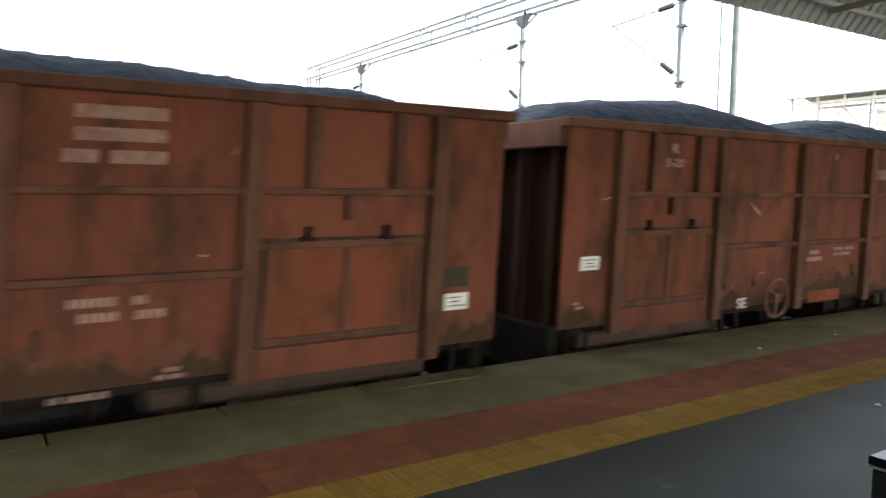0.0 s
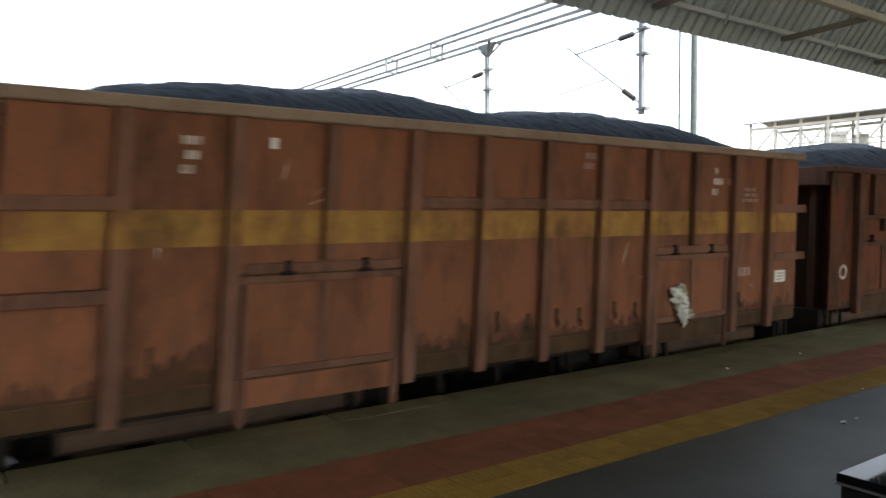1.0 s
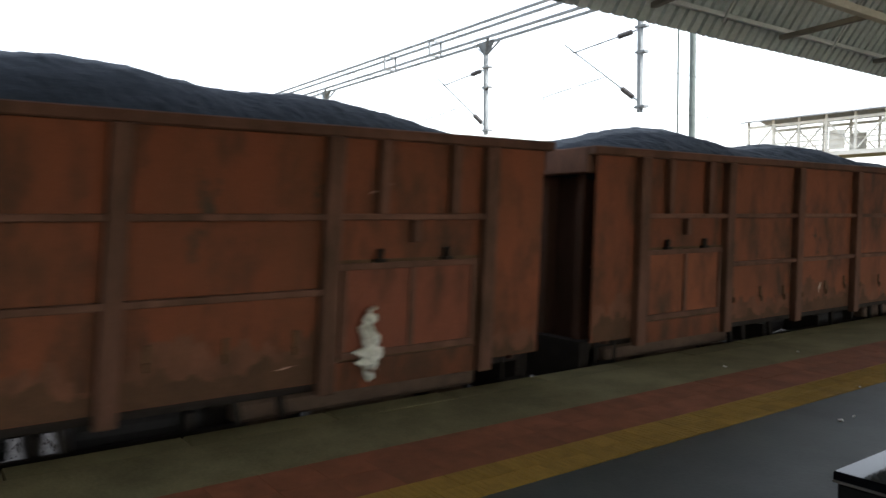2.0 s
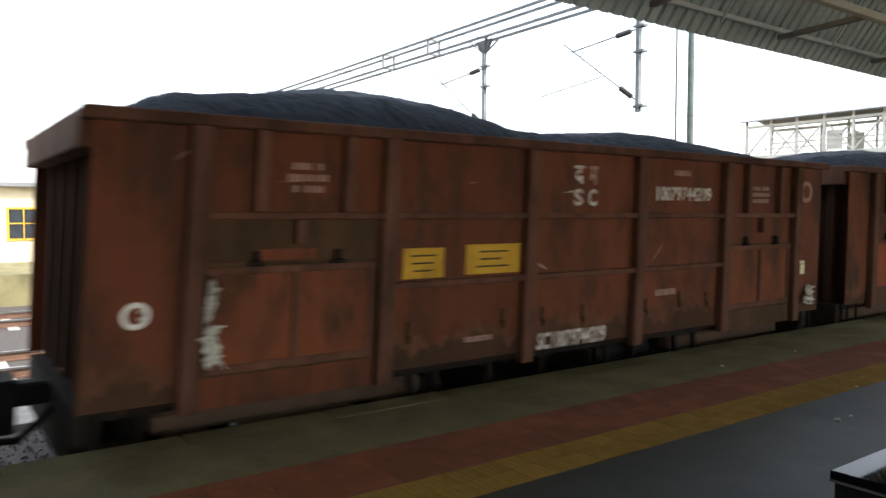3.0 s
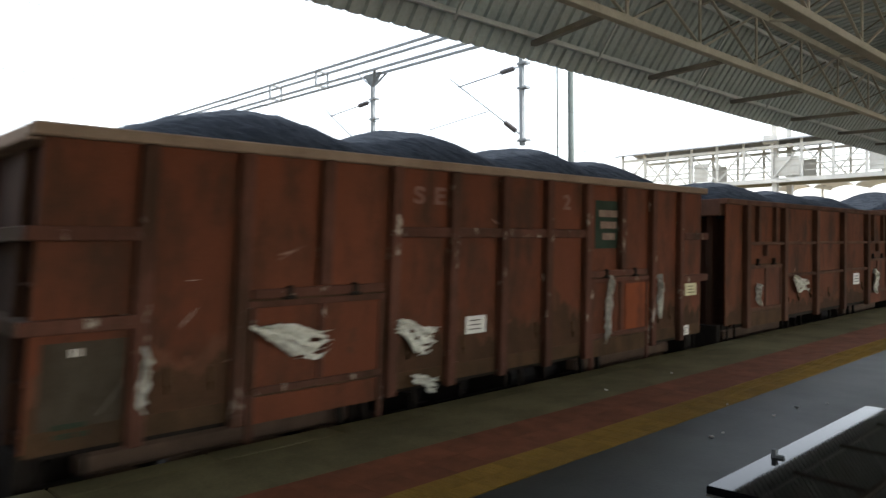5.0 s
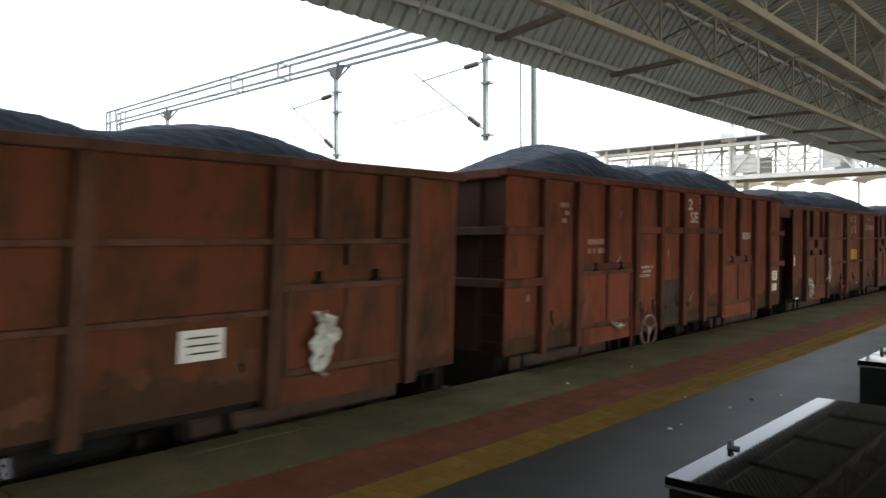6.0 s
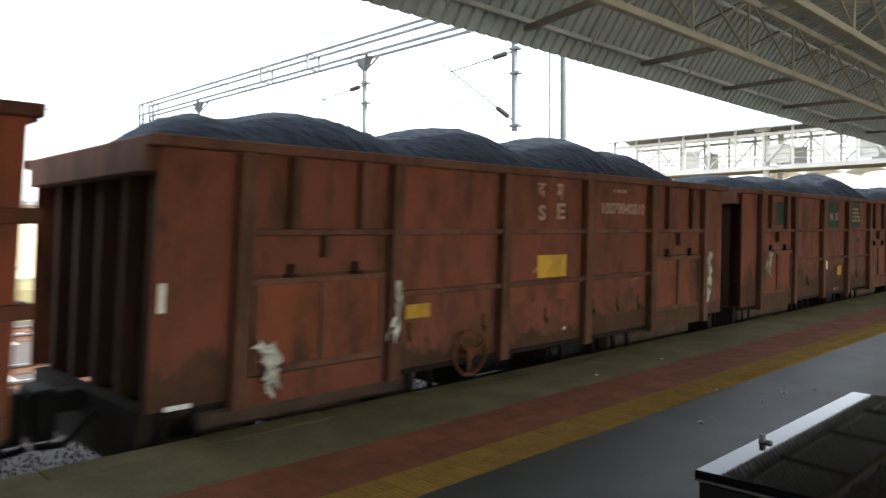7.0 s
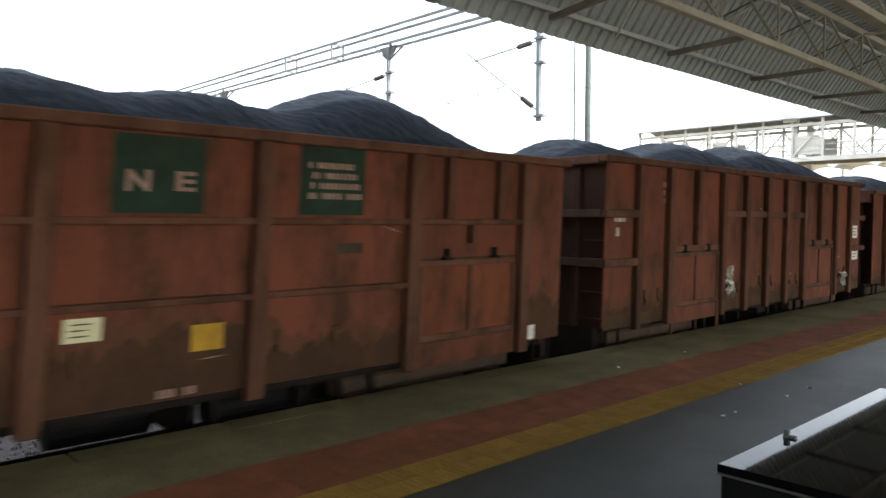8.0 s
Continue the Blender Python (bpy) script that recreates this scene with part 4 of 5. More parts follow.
        box(q, 1.552, 1.575, -0.022, 0.022, 1.34, 1.5)
        box(q, 1.572, 1.6, -0.016, 0.016, 1.29, 1.37)
        return data("lashing_ring", q, KICK, 0.008)
    lrng = random.Random(n + 3)
    bays = [(posts[i], posts[i + 1]) for i in ((1, 2, 3) if kind == "A" else (0, 3, 4, 5, 6, 9))]
    if third:
        bays = [bays[0], bays[2]]
    for a, b in bays:
        for f in ((0.14, 0.5, 0.84) if kind == "A" else (0.3, 0.74)):
            if lrng.random() < 0.65:
                part("lashing_ring", shared("lash", lash), KICK, w, at=pose(0, a + (b - a) * f - HL + lrng.uniform(-0.05, 0.05), 0) @ pose(0, 0, lrng.uniform(-0.03, 0.03)))
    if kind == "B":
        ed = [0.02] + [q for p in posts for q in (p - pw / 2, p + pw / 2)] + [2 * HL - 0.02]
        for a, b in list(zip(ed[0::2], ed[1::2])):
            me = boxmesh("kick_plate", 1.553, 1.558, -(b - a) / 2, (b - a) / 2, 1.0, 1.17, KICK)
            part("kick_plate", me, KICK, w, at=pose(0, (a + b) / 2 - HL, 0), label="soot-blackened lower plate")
    if band:
        edges = [-HL + 0.02] + [q - HL for p in posts for q in (p - pw / 2, p + pw / 2)] + [HL - 0.02]
        for i, (a, b) in enumerate(zip(edges[:-1], edges[1:])):
            x = 1.559 if i % 2 == 0 else 1.649
            me = boxmesh("band", x - 0.008, x, -(b - a) / 2 + 0.002, (b - a) / 2 - 0.002, 2.27, 2.56, YELLOW)
            part("yellow_band", me, YELLOW, w, at=pose(0, (a + b) / 2, 0))
    s = B()
    rod(s, (0.55, -0.5, 0.72), (0.55, 0.35, 0.72), 0.2, sides=16)
    rod(s, (0.55, 0.35, 0.72), (0.55, 0.85, 0.72), 0.03, sides=8)
    part("brake_cylinder", s, BLACK, w)
    s = B()
    rod(s, (0.95, 0.75, 0.74), (0.95, 1.75, 0.74), 0.17, sides=16)
    part("air_reservoir", s, BLACK, w)
    for y in (-2.2, -1.9, -1.2, 0.6, 1.9, 2.3):
        part("hanger", shared("hanger", lambda: data("hanger", bar(B(), (1.38, 0, 0.98), (1.36, 0.1, 0.55), 0.07, 0.05), UNDER)), UNDER, w, at=pose(0, y, 0))
    s = B()
    bar(s, (1.2, -2.4, 0.62), (1.2, 2.4, 0.66), 0.06, 0.09)
    part("pull_rod", s, UNDER, w)
    ballast_blockers(w, kind == "B" or n in (5, 6))
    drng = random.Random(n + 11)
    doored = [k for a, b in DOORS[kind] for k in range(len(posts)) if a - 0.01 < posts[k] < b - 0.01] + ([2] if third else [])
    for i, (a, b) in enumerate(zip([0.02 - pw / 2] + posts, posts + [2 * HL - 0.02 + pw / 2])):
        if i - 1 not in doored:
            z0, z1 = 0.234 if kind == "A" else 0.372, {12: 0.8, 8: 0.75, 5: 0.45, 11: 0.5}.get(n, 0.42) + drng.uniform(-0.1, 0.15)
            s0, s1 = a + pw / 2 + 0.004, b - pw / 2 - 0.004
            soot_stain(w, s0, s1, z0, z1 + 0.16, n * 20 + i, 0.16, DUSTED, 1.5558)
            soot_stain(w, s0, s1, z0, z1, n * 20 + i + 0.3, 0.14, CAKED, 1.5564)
    scratches(w, n + 70, {7: 26, 8: 16, 10: 18, 2: 10}.get(n, 6))
    for e in extras:
        f, *a = e
        f(w, *a)
    return w


def T(w, body, s, z, width, height, material):
    """Painted words whose box has that width and height."""
    words(w, body, s - HL, z + 0.8, width, height, material)


def painted_ring(w, s, z, r, material):
    b = B()
    n = 20
    vs = [[b.verts.new((x, s - HL + q * math.cos(2 * math.pi * k / n), z + 0.8 + q * math.sin(2 * math.pi * k / n))) for k in range(n)] for x in (1.55, 1.559) for q in (r * 0.62, r)]
    for k in range(n):
        j = (k + 1) % n
        for p, q in ((2, 3), (3, 1), (1, 0), (0, 2)):
            b.faces.new((vs[p][k], vs[q][k], vs[q][j], vs[p][j]))
    part("painted_ring", b, material, w)


def scratches(w, seed, count):
    """Pale scrapes in the paint, each a thin sliver of bare metal."""
    rng = random.Random(seed)
    for k in range(count):
        s, z = rng.uniform(0.4, 9.4), rng.uniform(0.35, 2.2) + 0.8
        a, ln, th = rng.uniform(-0.6, 1.5), rng.uniform(0.05, 0.34), rng.uniform(0.008, 0.024)
        c, d = math.cos(a), math.sin(a)
        b = B()
        q = [b.verts.new((x, s - HL + u * ln * c - v * th * d, z + u * ln * d + v * th * c)) for x in (1.55, 1.557) for u, v in ((-0.5, 0), (0, -0.5), (0.5, 0), (0.1, 0.5))]
        for f in ((3, 2, 1, 0), (4, 5, 6, 7), (0, 1, 5, 4), (1, 2, 6, 5), (2, 3, 7, 6), (3, 0, 4, 7)):
            b.faces.new([q[i] for i in f])
        part("scrape", b, FADED if k % 3 else WHITE, w)


def tombstone(w, s0, s1, z0, z1):
    """A round-topped repair plate with a dark raised seam."""
    pts = [(s0, z0)] + [(s0, z1 - 0.02)] + [(s0 + (s1 - s0) * u, z0 + (z1 - z0) * v) for u, v in ((0.35, 1.0), (0.55, 0.98), (0.75, 0.75), (0.92, 0.45), (1.0, 0.1), (1.0, 0.0))]
    b = B()
    fr = [b.verts.new((1.562, s - HL, z + 0.8)) for s, z in pts]
    bk = [b.verts.new((1.55, s - HL, z + 0.8)) for s, z in pts]
    b.faces.new(fr)
    for i in range(len(pts)):
        j = (i + 1) % len(pts)
        b.faces.new((fr[i], fr[j], bk[j], bk[i]))
    pl = part("repair_plate", b, DOORRED, w, "round-topped red-oxide repair plate")
    b = B()
    for (a, c), (d, e) in zip(pts[2:], pts[3:] + [pts[0]]):
        bar(b, (1.565, a - HL, c + 0.8), (1.565, d - HL, e + 0.8), 0.025)
    part("seam", b, BLACK, pl)


def coal(n, kind, humps, seed):
    """A heap of coal that fills the wagon to its rim; humps are (place along the wagon, height above the rim, half-width)."""
    top = TOP[kind] - 0.06
    vs, fs = [], []
    nx, ny = 36, 210
    for j in range(ny + 1):
        s = 0.12 + (2 * HL - 0.24) * j / ny
        end = min(1.0, min(s, 2 * HL - s) / 0.9)
        end = end * (2 - end)
        base = 0.1 + sum((h * math.exp(-((s - c) / (1.25 * wd)) ** 2)) ** 4 for c, h, wd in humps) ** 0.25
        for i in range(nx + 1):
            u = 2 * i / nx - 1
            x = 1.49 * u
            prof = (1 - abs(u) ** 2.2)
            z = top - 0.06 + base * prof * end
            z += 0.04 * noise.noise((x * 1.3, s * 1.3, seed * 7.1)) * prof + 0.022 * noise.noise((x * 4, s * 4, seed)) + 0.02 * noise.noise((x * 11, s * 11, seed)) + 0.016 * noise.noise((x * 23, s * 23, seed))
            vs.append((x, s - HL, z))
    for j in range(ny):
        for i in range(nx):
            a = j * (nx + 1) + i
            fs.append((a, a + 1, a + nx + 2, a + nx + 1))
    me = bpy.data.meshes.new("coal_load")
    me.from_pydata(vs, [], fs)
    me.materials.append(COAL)
    ob = new("coal_load", me)
    ob.modifiers.new("depth", "SOLIDIFY").thickness = 0.25
    ob.matrix_basis = pose(-7.37, 0, RAILZ)
    return tagged(ob, "heaped dusty black coal filling an open wagon", "coal", "coal loads", kind="stuff")


SPEED, PITCH, FIRST = 16.487, 11.168, -0.28
SLACK = {3: 0.04, 6: 0.04, 7: 0.06, 8: 0.03}   # slack in the couplings
KIND = "AABAAAABBABAABAABA"
TONE = [0, 0, 1, 4, 4, 2, 4, 2, 2, 4, 3, 0, 0, 0, 0, 4, 2, 0]
HEAP = {0: [(2, 0.3, 1.5), (6.5, 0.36, 2.4), (9, 0.25, 1)], 1: [(1.3, 0.4, 0.9), (3.0, 0.54, 1.9), (7.2, 0.5, 1.9), (9.0, 0.4, 1.2)],
        2: [(1.9, 0.42, 1.3), (3.6, 0.5, 1.6), (6.6, 0.53, 1.8), (8.2, 0.45, 1.2)], 3: [(1.6, 0.45, 1.4), (3.4, 0.67, 1.9), (5.8, 0.62, 1.8), (8, 0.48, 1.3)],
        4: [(2.5, 0.5, 1.6), (6, 0.45, 2.0), (8.6, 0.25, 1)], 5: [(0.8, 0.3, 0.7), (2.8, 0.57, 2.0), (7.3, 0.4, 2.2)],
        6: [(1.2, 0.3, 1.2), (3.1, 0.52, 1.9), (5.4, 0.43, 1.2), (8.2, 0.45, 1.4)], 7: [(4.6, 0.33, 1.3), (7.6, 0.45, 1.9)],
        8: [(2.3, 0.58, 1.1), (4.6, 0.58, 1.1), (6.9, 0.56, 1.1), (8.6, 0.48, 0.9)], 9: [(2.2, 0.5, 1.4), (5.2, 0.45, 1.4), (7.8, 0.45, 1.2)],
        10: [(2.9, 0.72, 1.2), (4.7, 0.5, 0.9), (6.5, 0.62, 1.0), (7.9, 0.68, 1.0)], 11: [(0.7, 0.42, 0.7), (2.1, 0.56, 1.2), (4.5, 0.65, 1.2), (6.9, 0.72, 1.3), (8.4, 0.6, 0.9)],
        12: [(1.8, 0.42, 1.2), (4.3, 0.52, 1.0), (5.9, 0.5, 1.0), (7.9, 0.77, 1.1)], 13: [(1.0, 0.4, 0.8), (3.9, 0.56, 1.3), (6.6, 0.68, 1.1), (8.3, 0.6, 0.9)]}
EX = {
    0: [(bars, 6.37, 7.17, 1.84, 2.32, 3, FADED, 0),
        (bars, 6.48, 7.15, 0.70, 0.92, 2, FADED, 1),
        (paper, 9.71, 9.97, 0.56, 0.72, PAPER, True),
        (patch, 9.68, 9.97, 0.78, 0.98, GREYP, 1.559, "paint_patch"),
        (bars, 6.38, 6.8, 0.14, 0.22, 1, FADED, 4),
        (bars, 7.12, 7.41, 0.23, 0.34, 2, FADED, 5)],
    1: [(T, "R", 1.62, 2.16, 0.12, 0.11, FADED),
        (T, "5-20", 1.53, 2.0, 0.3, 0.10, FADED),
        (bars, 5.05, 5.25, 2.17, 2.3, 1, FADED, 11),
        (T, "10079581010", 6.28, 1.92, 1.27, 0.16, FADED),
        (bars, 6.75, 7.32, 2.17, 2.28, 1, FADED, 13),
        (handwheel, 3.72, 0.32, POST[1]),
        (T, "SE", 3.05, 0.21, 0.19, 0.14, WHITE),
        (patch, 4.66, 5.45, 0.17, 0.33, ORANGE, 1.559, "paint_patch"),
        (bars, 4.56, 5.0, 0.74, 0.93, 2, FADED, 17),
        (bars, 5.2, 5.81, 0.8, 0.95, 2, FADED, 16),
        (paper, 0.27, 0.54, 0.85, 1.00, PAPER, True),
        (bars, 0.12, 0.37, 0.42, 0.52, 2, FADED, 19)],
    2: [(bars, 1.17, 1.41, 2.02, 2.36, 3, WHITE, 18),
        (bars, 7.99, 8.25, 1.95, 2.36, 3, WHITE, 19),
        (bars, 8.30, 8.67, 1.95, 2.36, 3, FADED, 23),
        (bars, 5.54, 5.90, 2.21, 2.44, 2, FADED, 20),
        (rag, 7.20, 0.83, 0.5, 0.42, 0.70, 14),
        (paper, 1.92, 1.98, 2.27, 2.36, PAPER, False),
        (bars, 8.66, 9.12, 1.88, 2.10, 3, FADED, 24),
        (bars, 8.63, 9.10, 0.84, 1.04, 1, FADED, 25),
        (bars, 9.48, 9.55, 0.8, 0.94, 2, FADED, 26),
        (paper, 9.56, 9.83, 0.75, 0.92, PAPER, True)],
    3: [(painted_ring, 0.42, 0.81, 0.12, FADEDW),
        (patch, 2.84, 4.28, 0.2, 0.98, GREYP, 1.559, "paint_patch"),
        (rag, 2.66, 1.03, 0.78, 0.26, 0.0, 17),
        (rag, 8.2, 0.84, 0.62, 0.3, 0.00, 18)],
    4: [(paper, 9.6, 9.9, 1.31, 1.56, PAPERY, True),
        (paper, 9.6, 9.95, 0.87, 1.11, PAPER, True),
        (painted_ring, 9.75, 1.98, 0.15, FADED),
        (rag, 9.75, 0.18, 0.21, 0.16, 0.00, 23)],
    5: [(painted_ring, 0.365, 0.925, 0.105, PAPER),
        (bars, 0.28, 0.45, 0.87, 0.98, 2, WHITE, 46),
        (rag, 0.89, 1.16, 0.36, 0.1, 0.00, 26),
        (rag, 0.92, 0.8, 0.34, 0.26, 0.00, 27),
        (bars, 1.52, 1.9, 1.86, 2.15, 3, FADED, 47),
        (paper, 2.72, 3.19, 1.08, 1.37, SIGNYEL, True),
        (paper, 3.46, 4.18, 1.09, 1.39, SIGNYEL, True),
        (patch, 1.31, 1.82, 1.31, 1.4, DOORRED, 1.5605, "paint_patch"),
        (patch, 0.87, 2.42, 1.3, 1.64, KICK, 1.5575, "paint_patch"),
        (T, "S", 4.94, 1.79, 0.14, 0.19, WHITE),
        (T, "C", 5.17, 1.79, 0.14, 0.19, WHITE),
        (T, "द", 4.93, 2.03, 0.16, 0.21, WHITE),
        (T, "म", 5.17, 2.03, 0.14, 0.21, FADED),
        (T, "10079744209", 6.37, 1.86, 1.11, 0.18, WHITE),
        (bars, 6.7, 7.17, 2.16, 2.27, 1, FADED, 55),
        (T, "SC10079744209", 4.48, 0.22, 1.07, 0.19, WHITE),
        (bars, 8.33, 8.94, 1.84, 2.1, 3, FADED, 57),
        (painted_ring, 9.88, 2.03, 0.16, FADED),
        (paper, 9.59, 9.89, 0.8, 1.0, PAPERY, True),
        (rag, 9.9, 0.62, 0.28, 0.32, 0.10, 40),
        (bars, 3.43, 3.89, 0.39, 0.48, 1, FADED, 61),
        (bars, 6.32, 6.80, 0.66, 0.79, 1, FADED, 62)],
    6: [(patch, 3.46, 3.92, 0.66, 0.88, SIGNYEL, 1.559, "paint_patch"),
        (handwheel, 6.52, 0.27, FADEDW),
        (T, "10079580434", 6.26, 1.91, 1.22, 0.16, WHITE),
        (bars, 6.74, 7.22, 1.36, 1.6, 2, FADED, 57),
        (bars, 6.6, 7.0, 2.16, 2.25, 1, FADED, 56),
        (bars, 1.68, 1.98, 1.92, 2.26, 2, FADED, 58)],
    7: [(T, "12-19", 2.65, 1.92, 0.32, 0.12, WHITE),
        (T, "द", 4.78, 2.25, 0.19, 0.23, WHITE),
        (T, "पू", 5.33, 2.20, 0.22, 0.27, WHITE),
        (T, "S", 4.76, 1.94, 0.19, 0.21, WHITE),
        (T, "E", 5.29, 1.94, 0.22, 0.21, WHITE),
        (T, "250751", 7.0, 1.80, 0.52, 0.14, WHITE),
        (T, "25409", 7.0, 1.65, 0.5, 0.13, WHITE),
        (bars, 7.05, 7.58, 2.04, 2.15, 1, WHITE, 70),
        (patch, 5.25, 5.82, 0.86, 1.15, YELLOW, 1.559, "paint_patch"),
        (painted_ring, 9.80, 1.39, 0.15, SIGNYEL),
        (paper, 3.47, 3.77, 0.11, 0.28, PAPER, True),
        (paper, 3.85, 4.11, 0.0, 0.09, PAPER, False),
        (patch, 7.15, 8.45, 0.07, 0.40, DOORRED, 1.600, "paint_patch"),
        (bars, 7.15, 7.50, 0.59, 0.75, 1, WHITE, 76),
        (rag, 9.81, 0.97, 0.42, 0.2, 0.00, 49),
        (rag, 2.67, 0.80, 0.3, 0.2, 0.00, 50),
        (paper, 3.47, 3.69, 0.47, 0.50, PAPER, False),
        (patch, 3.31, 3.37, 2.06, 2.2, FADED, 1.648, "paint_patch"),
        (patch, 3.30, 3.38, 1.84, 1.93, FADED, 1.648, "paint_patch"),
        (patch, 3.31, 3.36, 1.5, 1.62, FADED, 1.648, "paint_patch"),
        (patch, 4.15, 4.23, 1.33, 1.59, GREYP, 1.648, "paint_patch"),
        (tombstone, 5.99, 6.63, 0.45, 1.12),
        (patch, 0.11, 0.59, 0.60, 0.90, PAPER, 1.562, "paper_label"),
        (patch, 0.17, 0.53, 0.64, 0.85, GREEN, 1.567, "paint_patch")],
    8: [(rag, 2.21, 1.05, 0.42, 0.95, 0.60, 40),
        (rag, 3.69, 0.96, 0.45, 0.67, 0.10, 41),
        (rag, 3.83, 0.36, 0.27, 0.41, 0.00, 42),
        (paper, 4.47, 4.80, 0.68, 0.88, PAPER, True),
        (T, "S", 3.62, 2.14, 0.16, 0.19, FAINT),
        (T, "E", 3.93, 2.14, 0.16, 0.19, FAINT),
        (patch, 7.00, 7.71, 1.63, 2.3, GREEN, 1.559, "paint_patch"),
        (bars, 7.08, 7.65, 1.72, 2.2, 3, FADED, 79),
        (paper, 9.58, 9.95, 0.84, 1.04, PAPERY, True),
        (paper, 9.45, 9.70, 0.21, 0.36, PAPER, True),
        (patch, 7.76, 8.48, 0.42, 1.12, ORANGE, 1.585, "paint_patch"),
        (rag, 7.29, 1.20, 0.85, 0.1, -0.10, 51),
        (rag, 8.62, 1.18, 0.61, 0.13, 0.00, 52),
        (rag, 0.81, 0.90, 0.5, 0.14, -0.05, 53),
        (bars, 0.19, 0.40, 0.87, 0.97, 1, WHITE, 86),
        (bars, 0.17, 0.47, 0.28, 0.42, 2, GREEN, 87),
        (patch, 0.09, 0.69, 0.22, 1.0, GREYP, 1.557, "paint_patch"),
        (T, "2", 6.25, 2.15, 0.17, 0.20, FAINT)],
    9: [(rag, 1.20, 0.91, 0.40, 0.22, 0.00, 45),
        (rag, 3.35, 1.04, 0.42, 0.9, 0.80, 46),
        (paper, 6.88, 7.30, 0.66, 0.93, PAPER, True),
        (rag, 8.31, 0.98, 0.61, 0.36, 0.00, 48)],
    10: [(T, "2", 5.32, 2.21, 0.17, 0.21, WHITE),
        (T, "5", 5.77, 2.23, 0.14, 0.21, FADED),
        (T, "SE", 5.39, 1.98, 0.34, 0.20, WHITE),
        (T, "60204", 7.86, 1.67, 0.46, 0.15, WHITE),
        (bars, 3.53, 3.99, 1.05, 1.26, 3, WHITE, 94),
        (paper, 9.65, 9.95, 0.75, 0.96, PAPER, True),
        (paper, 9.54, 9.91, 0.52, 0.67, PAPER, True),
        (patch, 4.27, 4.97, 0.27, 0.98, GREYP, 1.559, "paint_patch"),
        (handwheel, 3.64, 0.20, FADED),
        (rag, 2.72, 0.42, 0.11, 0.3, 0.00, 60),
        (bars, 1.88, 2.45, 1.45, 1.72, 2, FADED, 101),
        (bars, 1.20, 1.50, 1.90, 2.23, 3, FADED, 102),
        (bars, 0.35, 0.65, 0.84, 0.98, 1, FADED, 104)],
    11: [(paper, 0.05, 0.1, 1.03, 1.27, PAPER, False),
        (rag, 1.03, 0.70, 0.46, 0.28, 0.10, 56),
        (rag, 2.55, 1.14, 0.66, 0.14, -0.10, 57),
        (patch, 2.74, 3.09, 0.75, 0.9, SIGNYEL, 1.559, "paint_patch"),
        (patch, 4.98, 5.6, 1.08, 1.37, SIGNYEL, 1.559, "paint_patch"),
        (T, "द", 4.95, 2.12, 0.15, 0.18, FADED),
        (T, "म", 5.36, 2.1, 0.14, 0.21, FADED),
        (T, "S", 4.97, 1.82, 0.15, 0.20, FADED),
        (T, "E", 5.36, 1.84, 0.18, 0.21, FADED),
        (T, "10079840810", 6.43, 1.92, 1.16, 0.17, FADED),
        (bars, 6.7, 7.15, 2.22, 2.30, 1, FADED, 109),
        (handwheel, 3.63, 0.3, DOORRED),
        (rag, 9.6, 1.27, 0.77, 0.2, 0.00, 67),
        (bars, 5.5, 5.7, 0.35, 0.42, 1, WHITE, 112),
        (patch, 4.4, 5.8, 0.78, 1.01, DOORRED, 1.558, "worn_red_patch"),
        (paper, 0.15, 0.37, 0.22, 0.26, PAPER, False)],
    12: [(patch, 4.76, 5.5, 1.74, 2.36, GREEN, 1.559, "paint_patch"),
        (T, "N", 4.86, 1.91, 0.19, 0.17, FADED),
        (T, "E", 5.25, 1.92, 0.17, 0.16, FADED),
        (patch, 6.42, 7.15, 1.74, 2.39, GREEN, 1.559, "paint_patch"),
        (bars, 6.5, 7.12, 1.87, 2.25, 4, FADED, 113),
        (paper, 4.48, 4.75, 0.77, 0.95, PAPERY, True),
        (patch, 5.46, 5.74, 0.6, 0.82, SIGNYEL, 1.559, "paint_patch"),
        (paper, 9.67, 9.83, 0.25, 0.42, PAPER, False),
        (patch, 6.86, 7.16, 1.37, 1.47, GREYP, 1.559, "paint_patch"),
        (bars, 5.17, 5.53, 0.23, 0.34, 1, FADED, 117),
        (patch, 1.60, 2.11, 1.78, 2.26, GREEN, 1.559, "paint_patch"),
        (rag, 1.04, 1.25, 0.48, 0.19, 0.00, 71),
        (paper, 0.97, 1.09, 0.35, 0.49, PAPER, False)],
    13: [(rag, 3.55, 0.92, 0.54, 0.28, 0.00, 65),
        (rag, 8.90, 0.62, 0.30, 0.30, 0.00, 66),
        (paper, 9.55, 9.95, 1.35, 1.63, PAPER, True),
        (paper, 9.60, 10.00, 0.86, 1.12, PAPER, True),
        (bars, 0.20, 0.50, 1.45, 1.85, 2, WHITE, 121),
        (bars, 1.40, 1.66, 1.95, 2.31, 3, FADED, 122)],
}
DOOR = {6: (ORANGE, ORANGE, GREYP), 4: (DOORRED, DOORRED, None), 3: (RUST[4], RUST[0], None), 9: (RUST[2], RUST[2], None)}
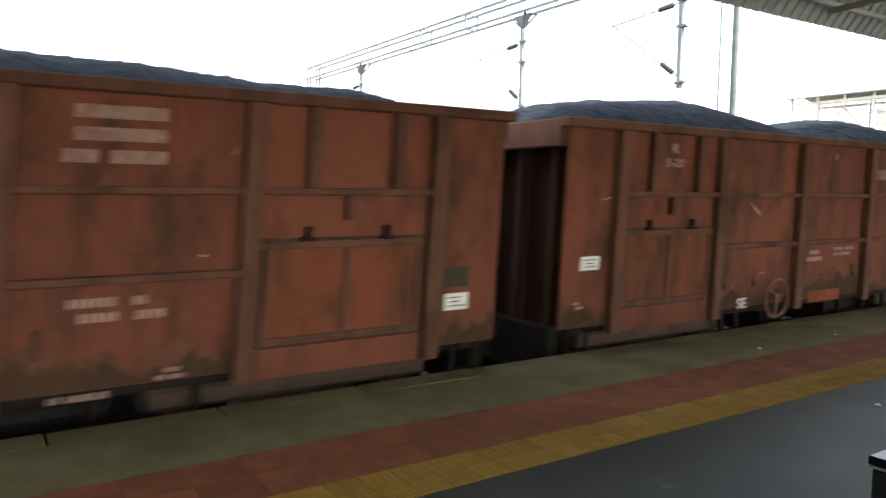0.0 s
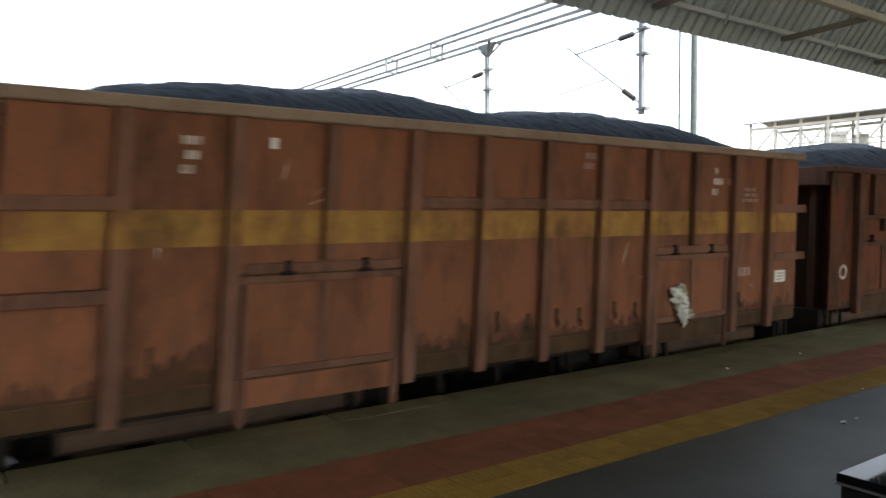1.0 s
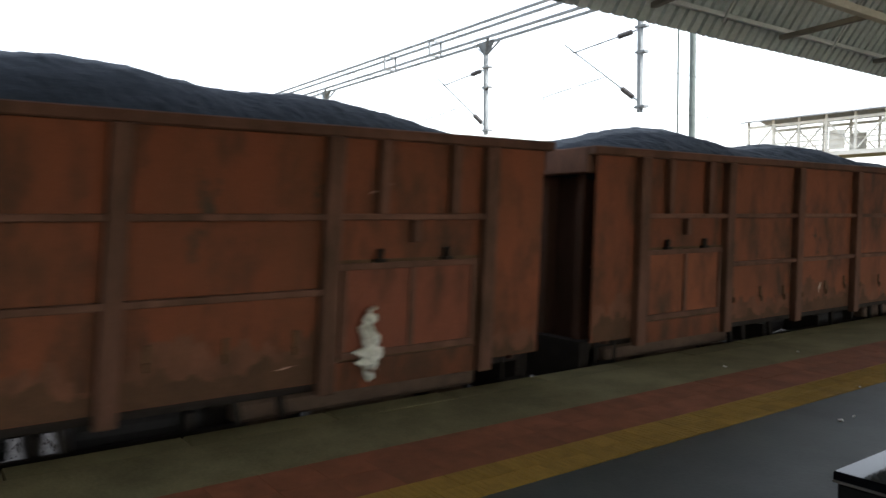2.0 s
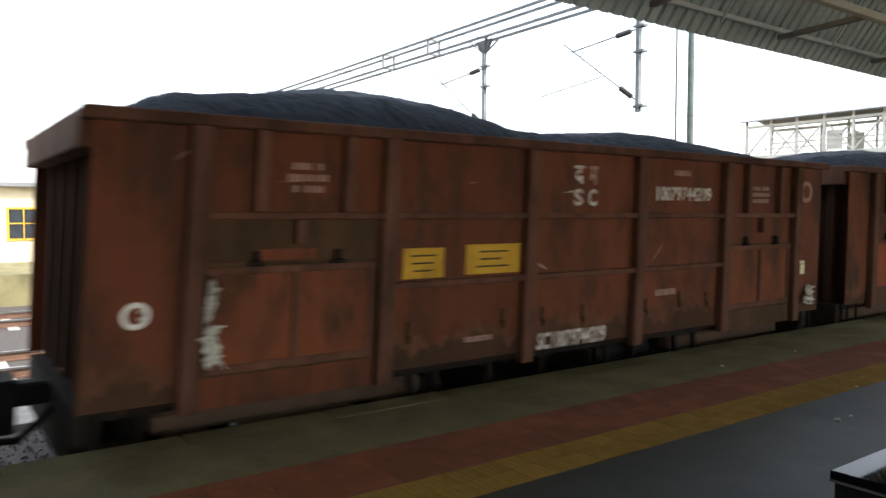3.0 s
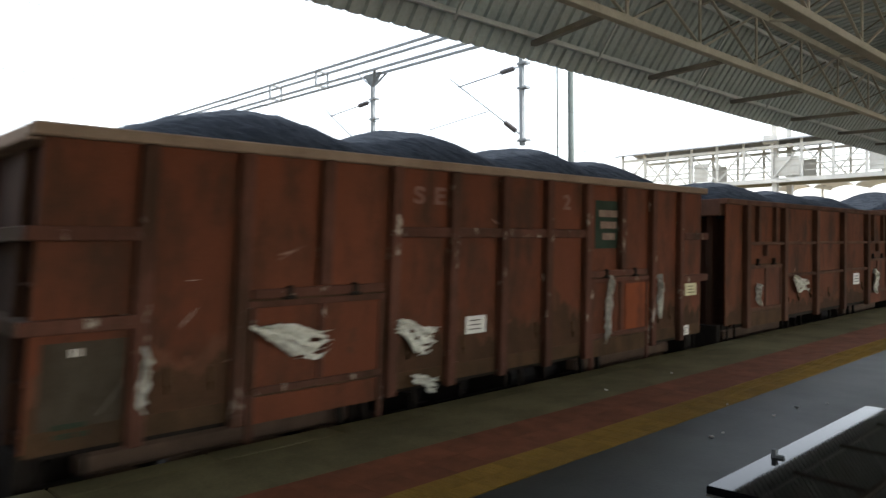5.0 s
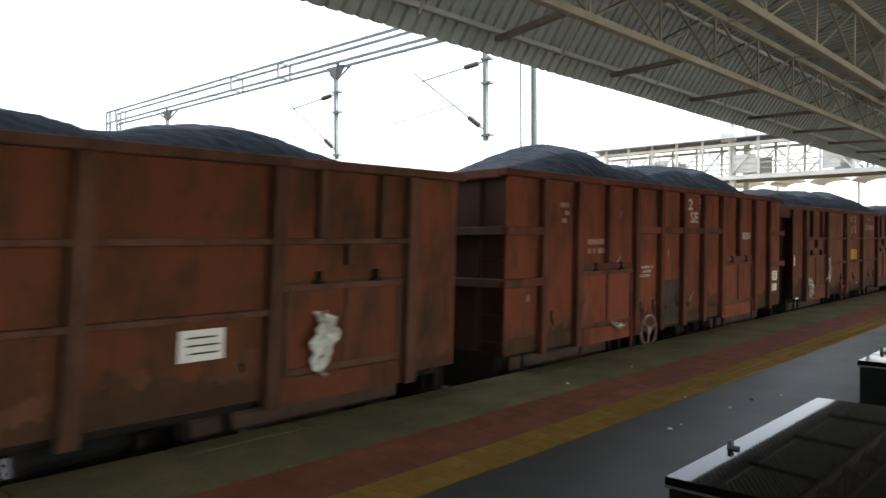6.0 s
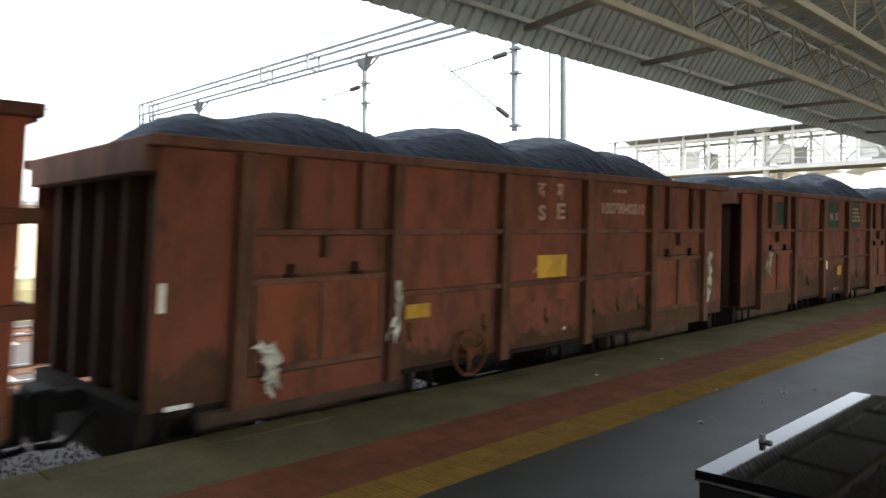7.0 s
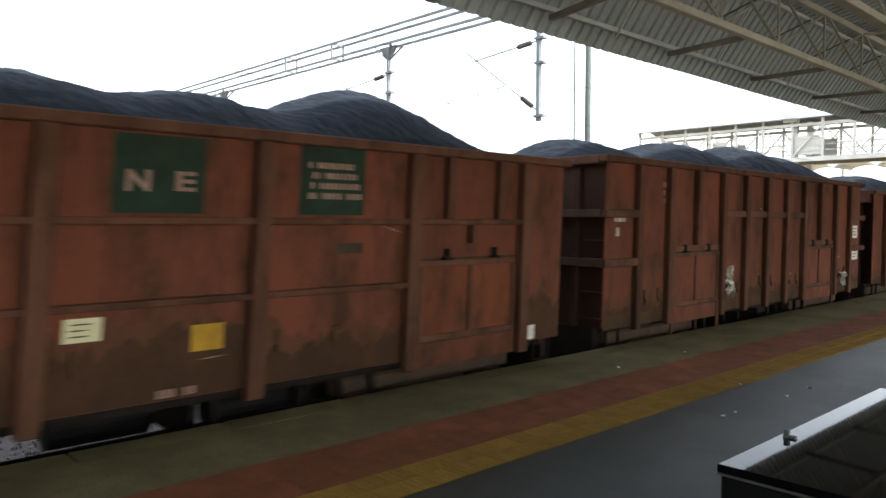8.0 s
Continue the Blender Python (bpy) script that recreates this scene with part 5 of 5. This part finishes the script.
LABEL = {0: "rust-brown open coal wagon with faded worn lettering", 1: "rust-brown coal wagon with a brown hand brake wheel",
         2: "tan-brown ribbed coal wagon with a faded yellow band", 3: "dark rust coal wagon with a grey door plate",
         4: "rust-brown coal wagon with two pasted paper labels", 5: "maroon-brown coal wagon with yellow signs and white lettering",
         6: "brown coal wagon with orange doors and a pale brake wheel", 7: "dark maroon ribbed coal wagon with large white lettering",
         8: "dark brown ribbed coal wagon hung with white rags", 9: "weathered brown coal wagon with torn rags on its side",
         10: "red-oxide ribbed coal wagon with a grey patch and brake wheel", 11: "rust-red coal wagon with yellow patches and rags",
         12: "rust-red coal wagon with dark green lettered panels", 13: "brown ribbed coal wagon with small paper labels"}
TRAIN = []
for n in range(18):
    k = KIND[n]
    HL = HALF[k]
    w = wagon(n, k, TONE[n], LABEL.get(n, "rust-brown steel open coal wagon heaped with coal"), EX.get(n, ()), DOOR.get(n, (None, None, None)), n == 2, n == 6)
    rng = random.Random(n + 40)
    hp = HEAP.get(n) or [(2.6 + rng.uniform(-0.4, 0.4), 0.55, 1.6), (5.4, 0.5, 1.4), (7.6 + rng.uniform(-0.4, 0.4), 0.5, 1.5)]
    TRAIN.append((n, w, coal(n, k, hp, n)))



def motions():
    for n, w, c in TRAIN:
        y = FIRST + PITCH * n + SLACK.get(n, 0.0)
        # it runs evenly but for two short checks, each of half a metre
        rows = [(t, pose(-7.37, y - SPEED * t + held, RAILZ)) for t, held in ((0, -0.45), (0.1, -0.43), (0.2, -0.22), (0.3, -0.02), (0.5, 0), (2, 0), (4, 0), (6, 0), (6.5, 0), (6.7, 0.06), (6.8, 0.25), (6.9, 0.44), (7.1, 0.5), (8, 0.5))]
        walk(w, rows)
        walk(c, rows)
    # the wheels roll with the train: a little over 60 degrees for each thirtieth of a second
    roll = math.degrees(SPEED / 0.5) / FPS
    for ws, ya in WHEELS:
        walk(ws, [(k / FPS, pose(0, ya, 0.5, roll * k % 360)) for k in range(8 * FPS + 1)])


edge_stones()
tactile_tiles()
motions()
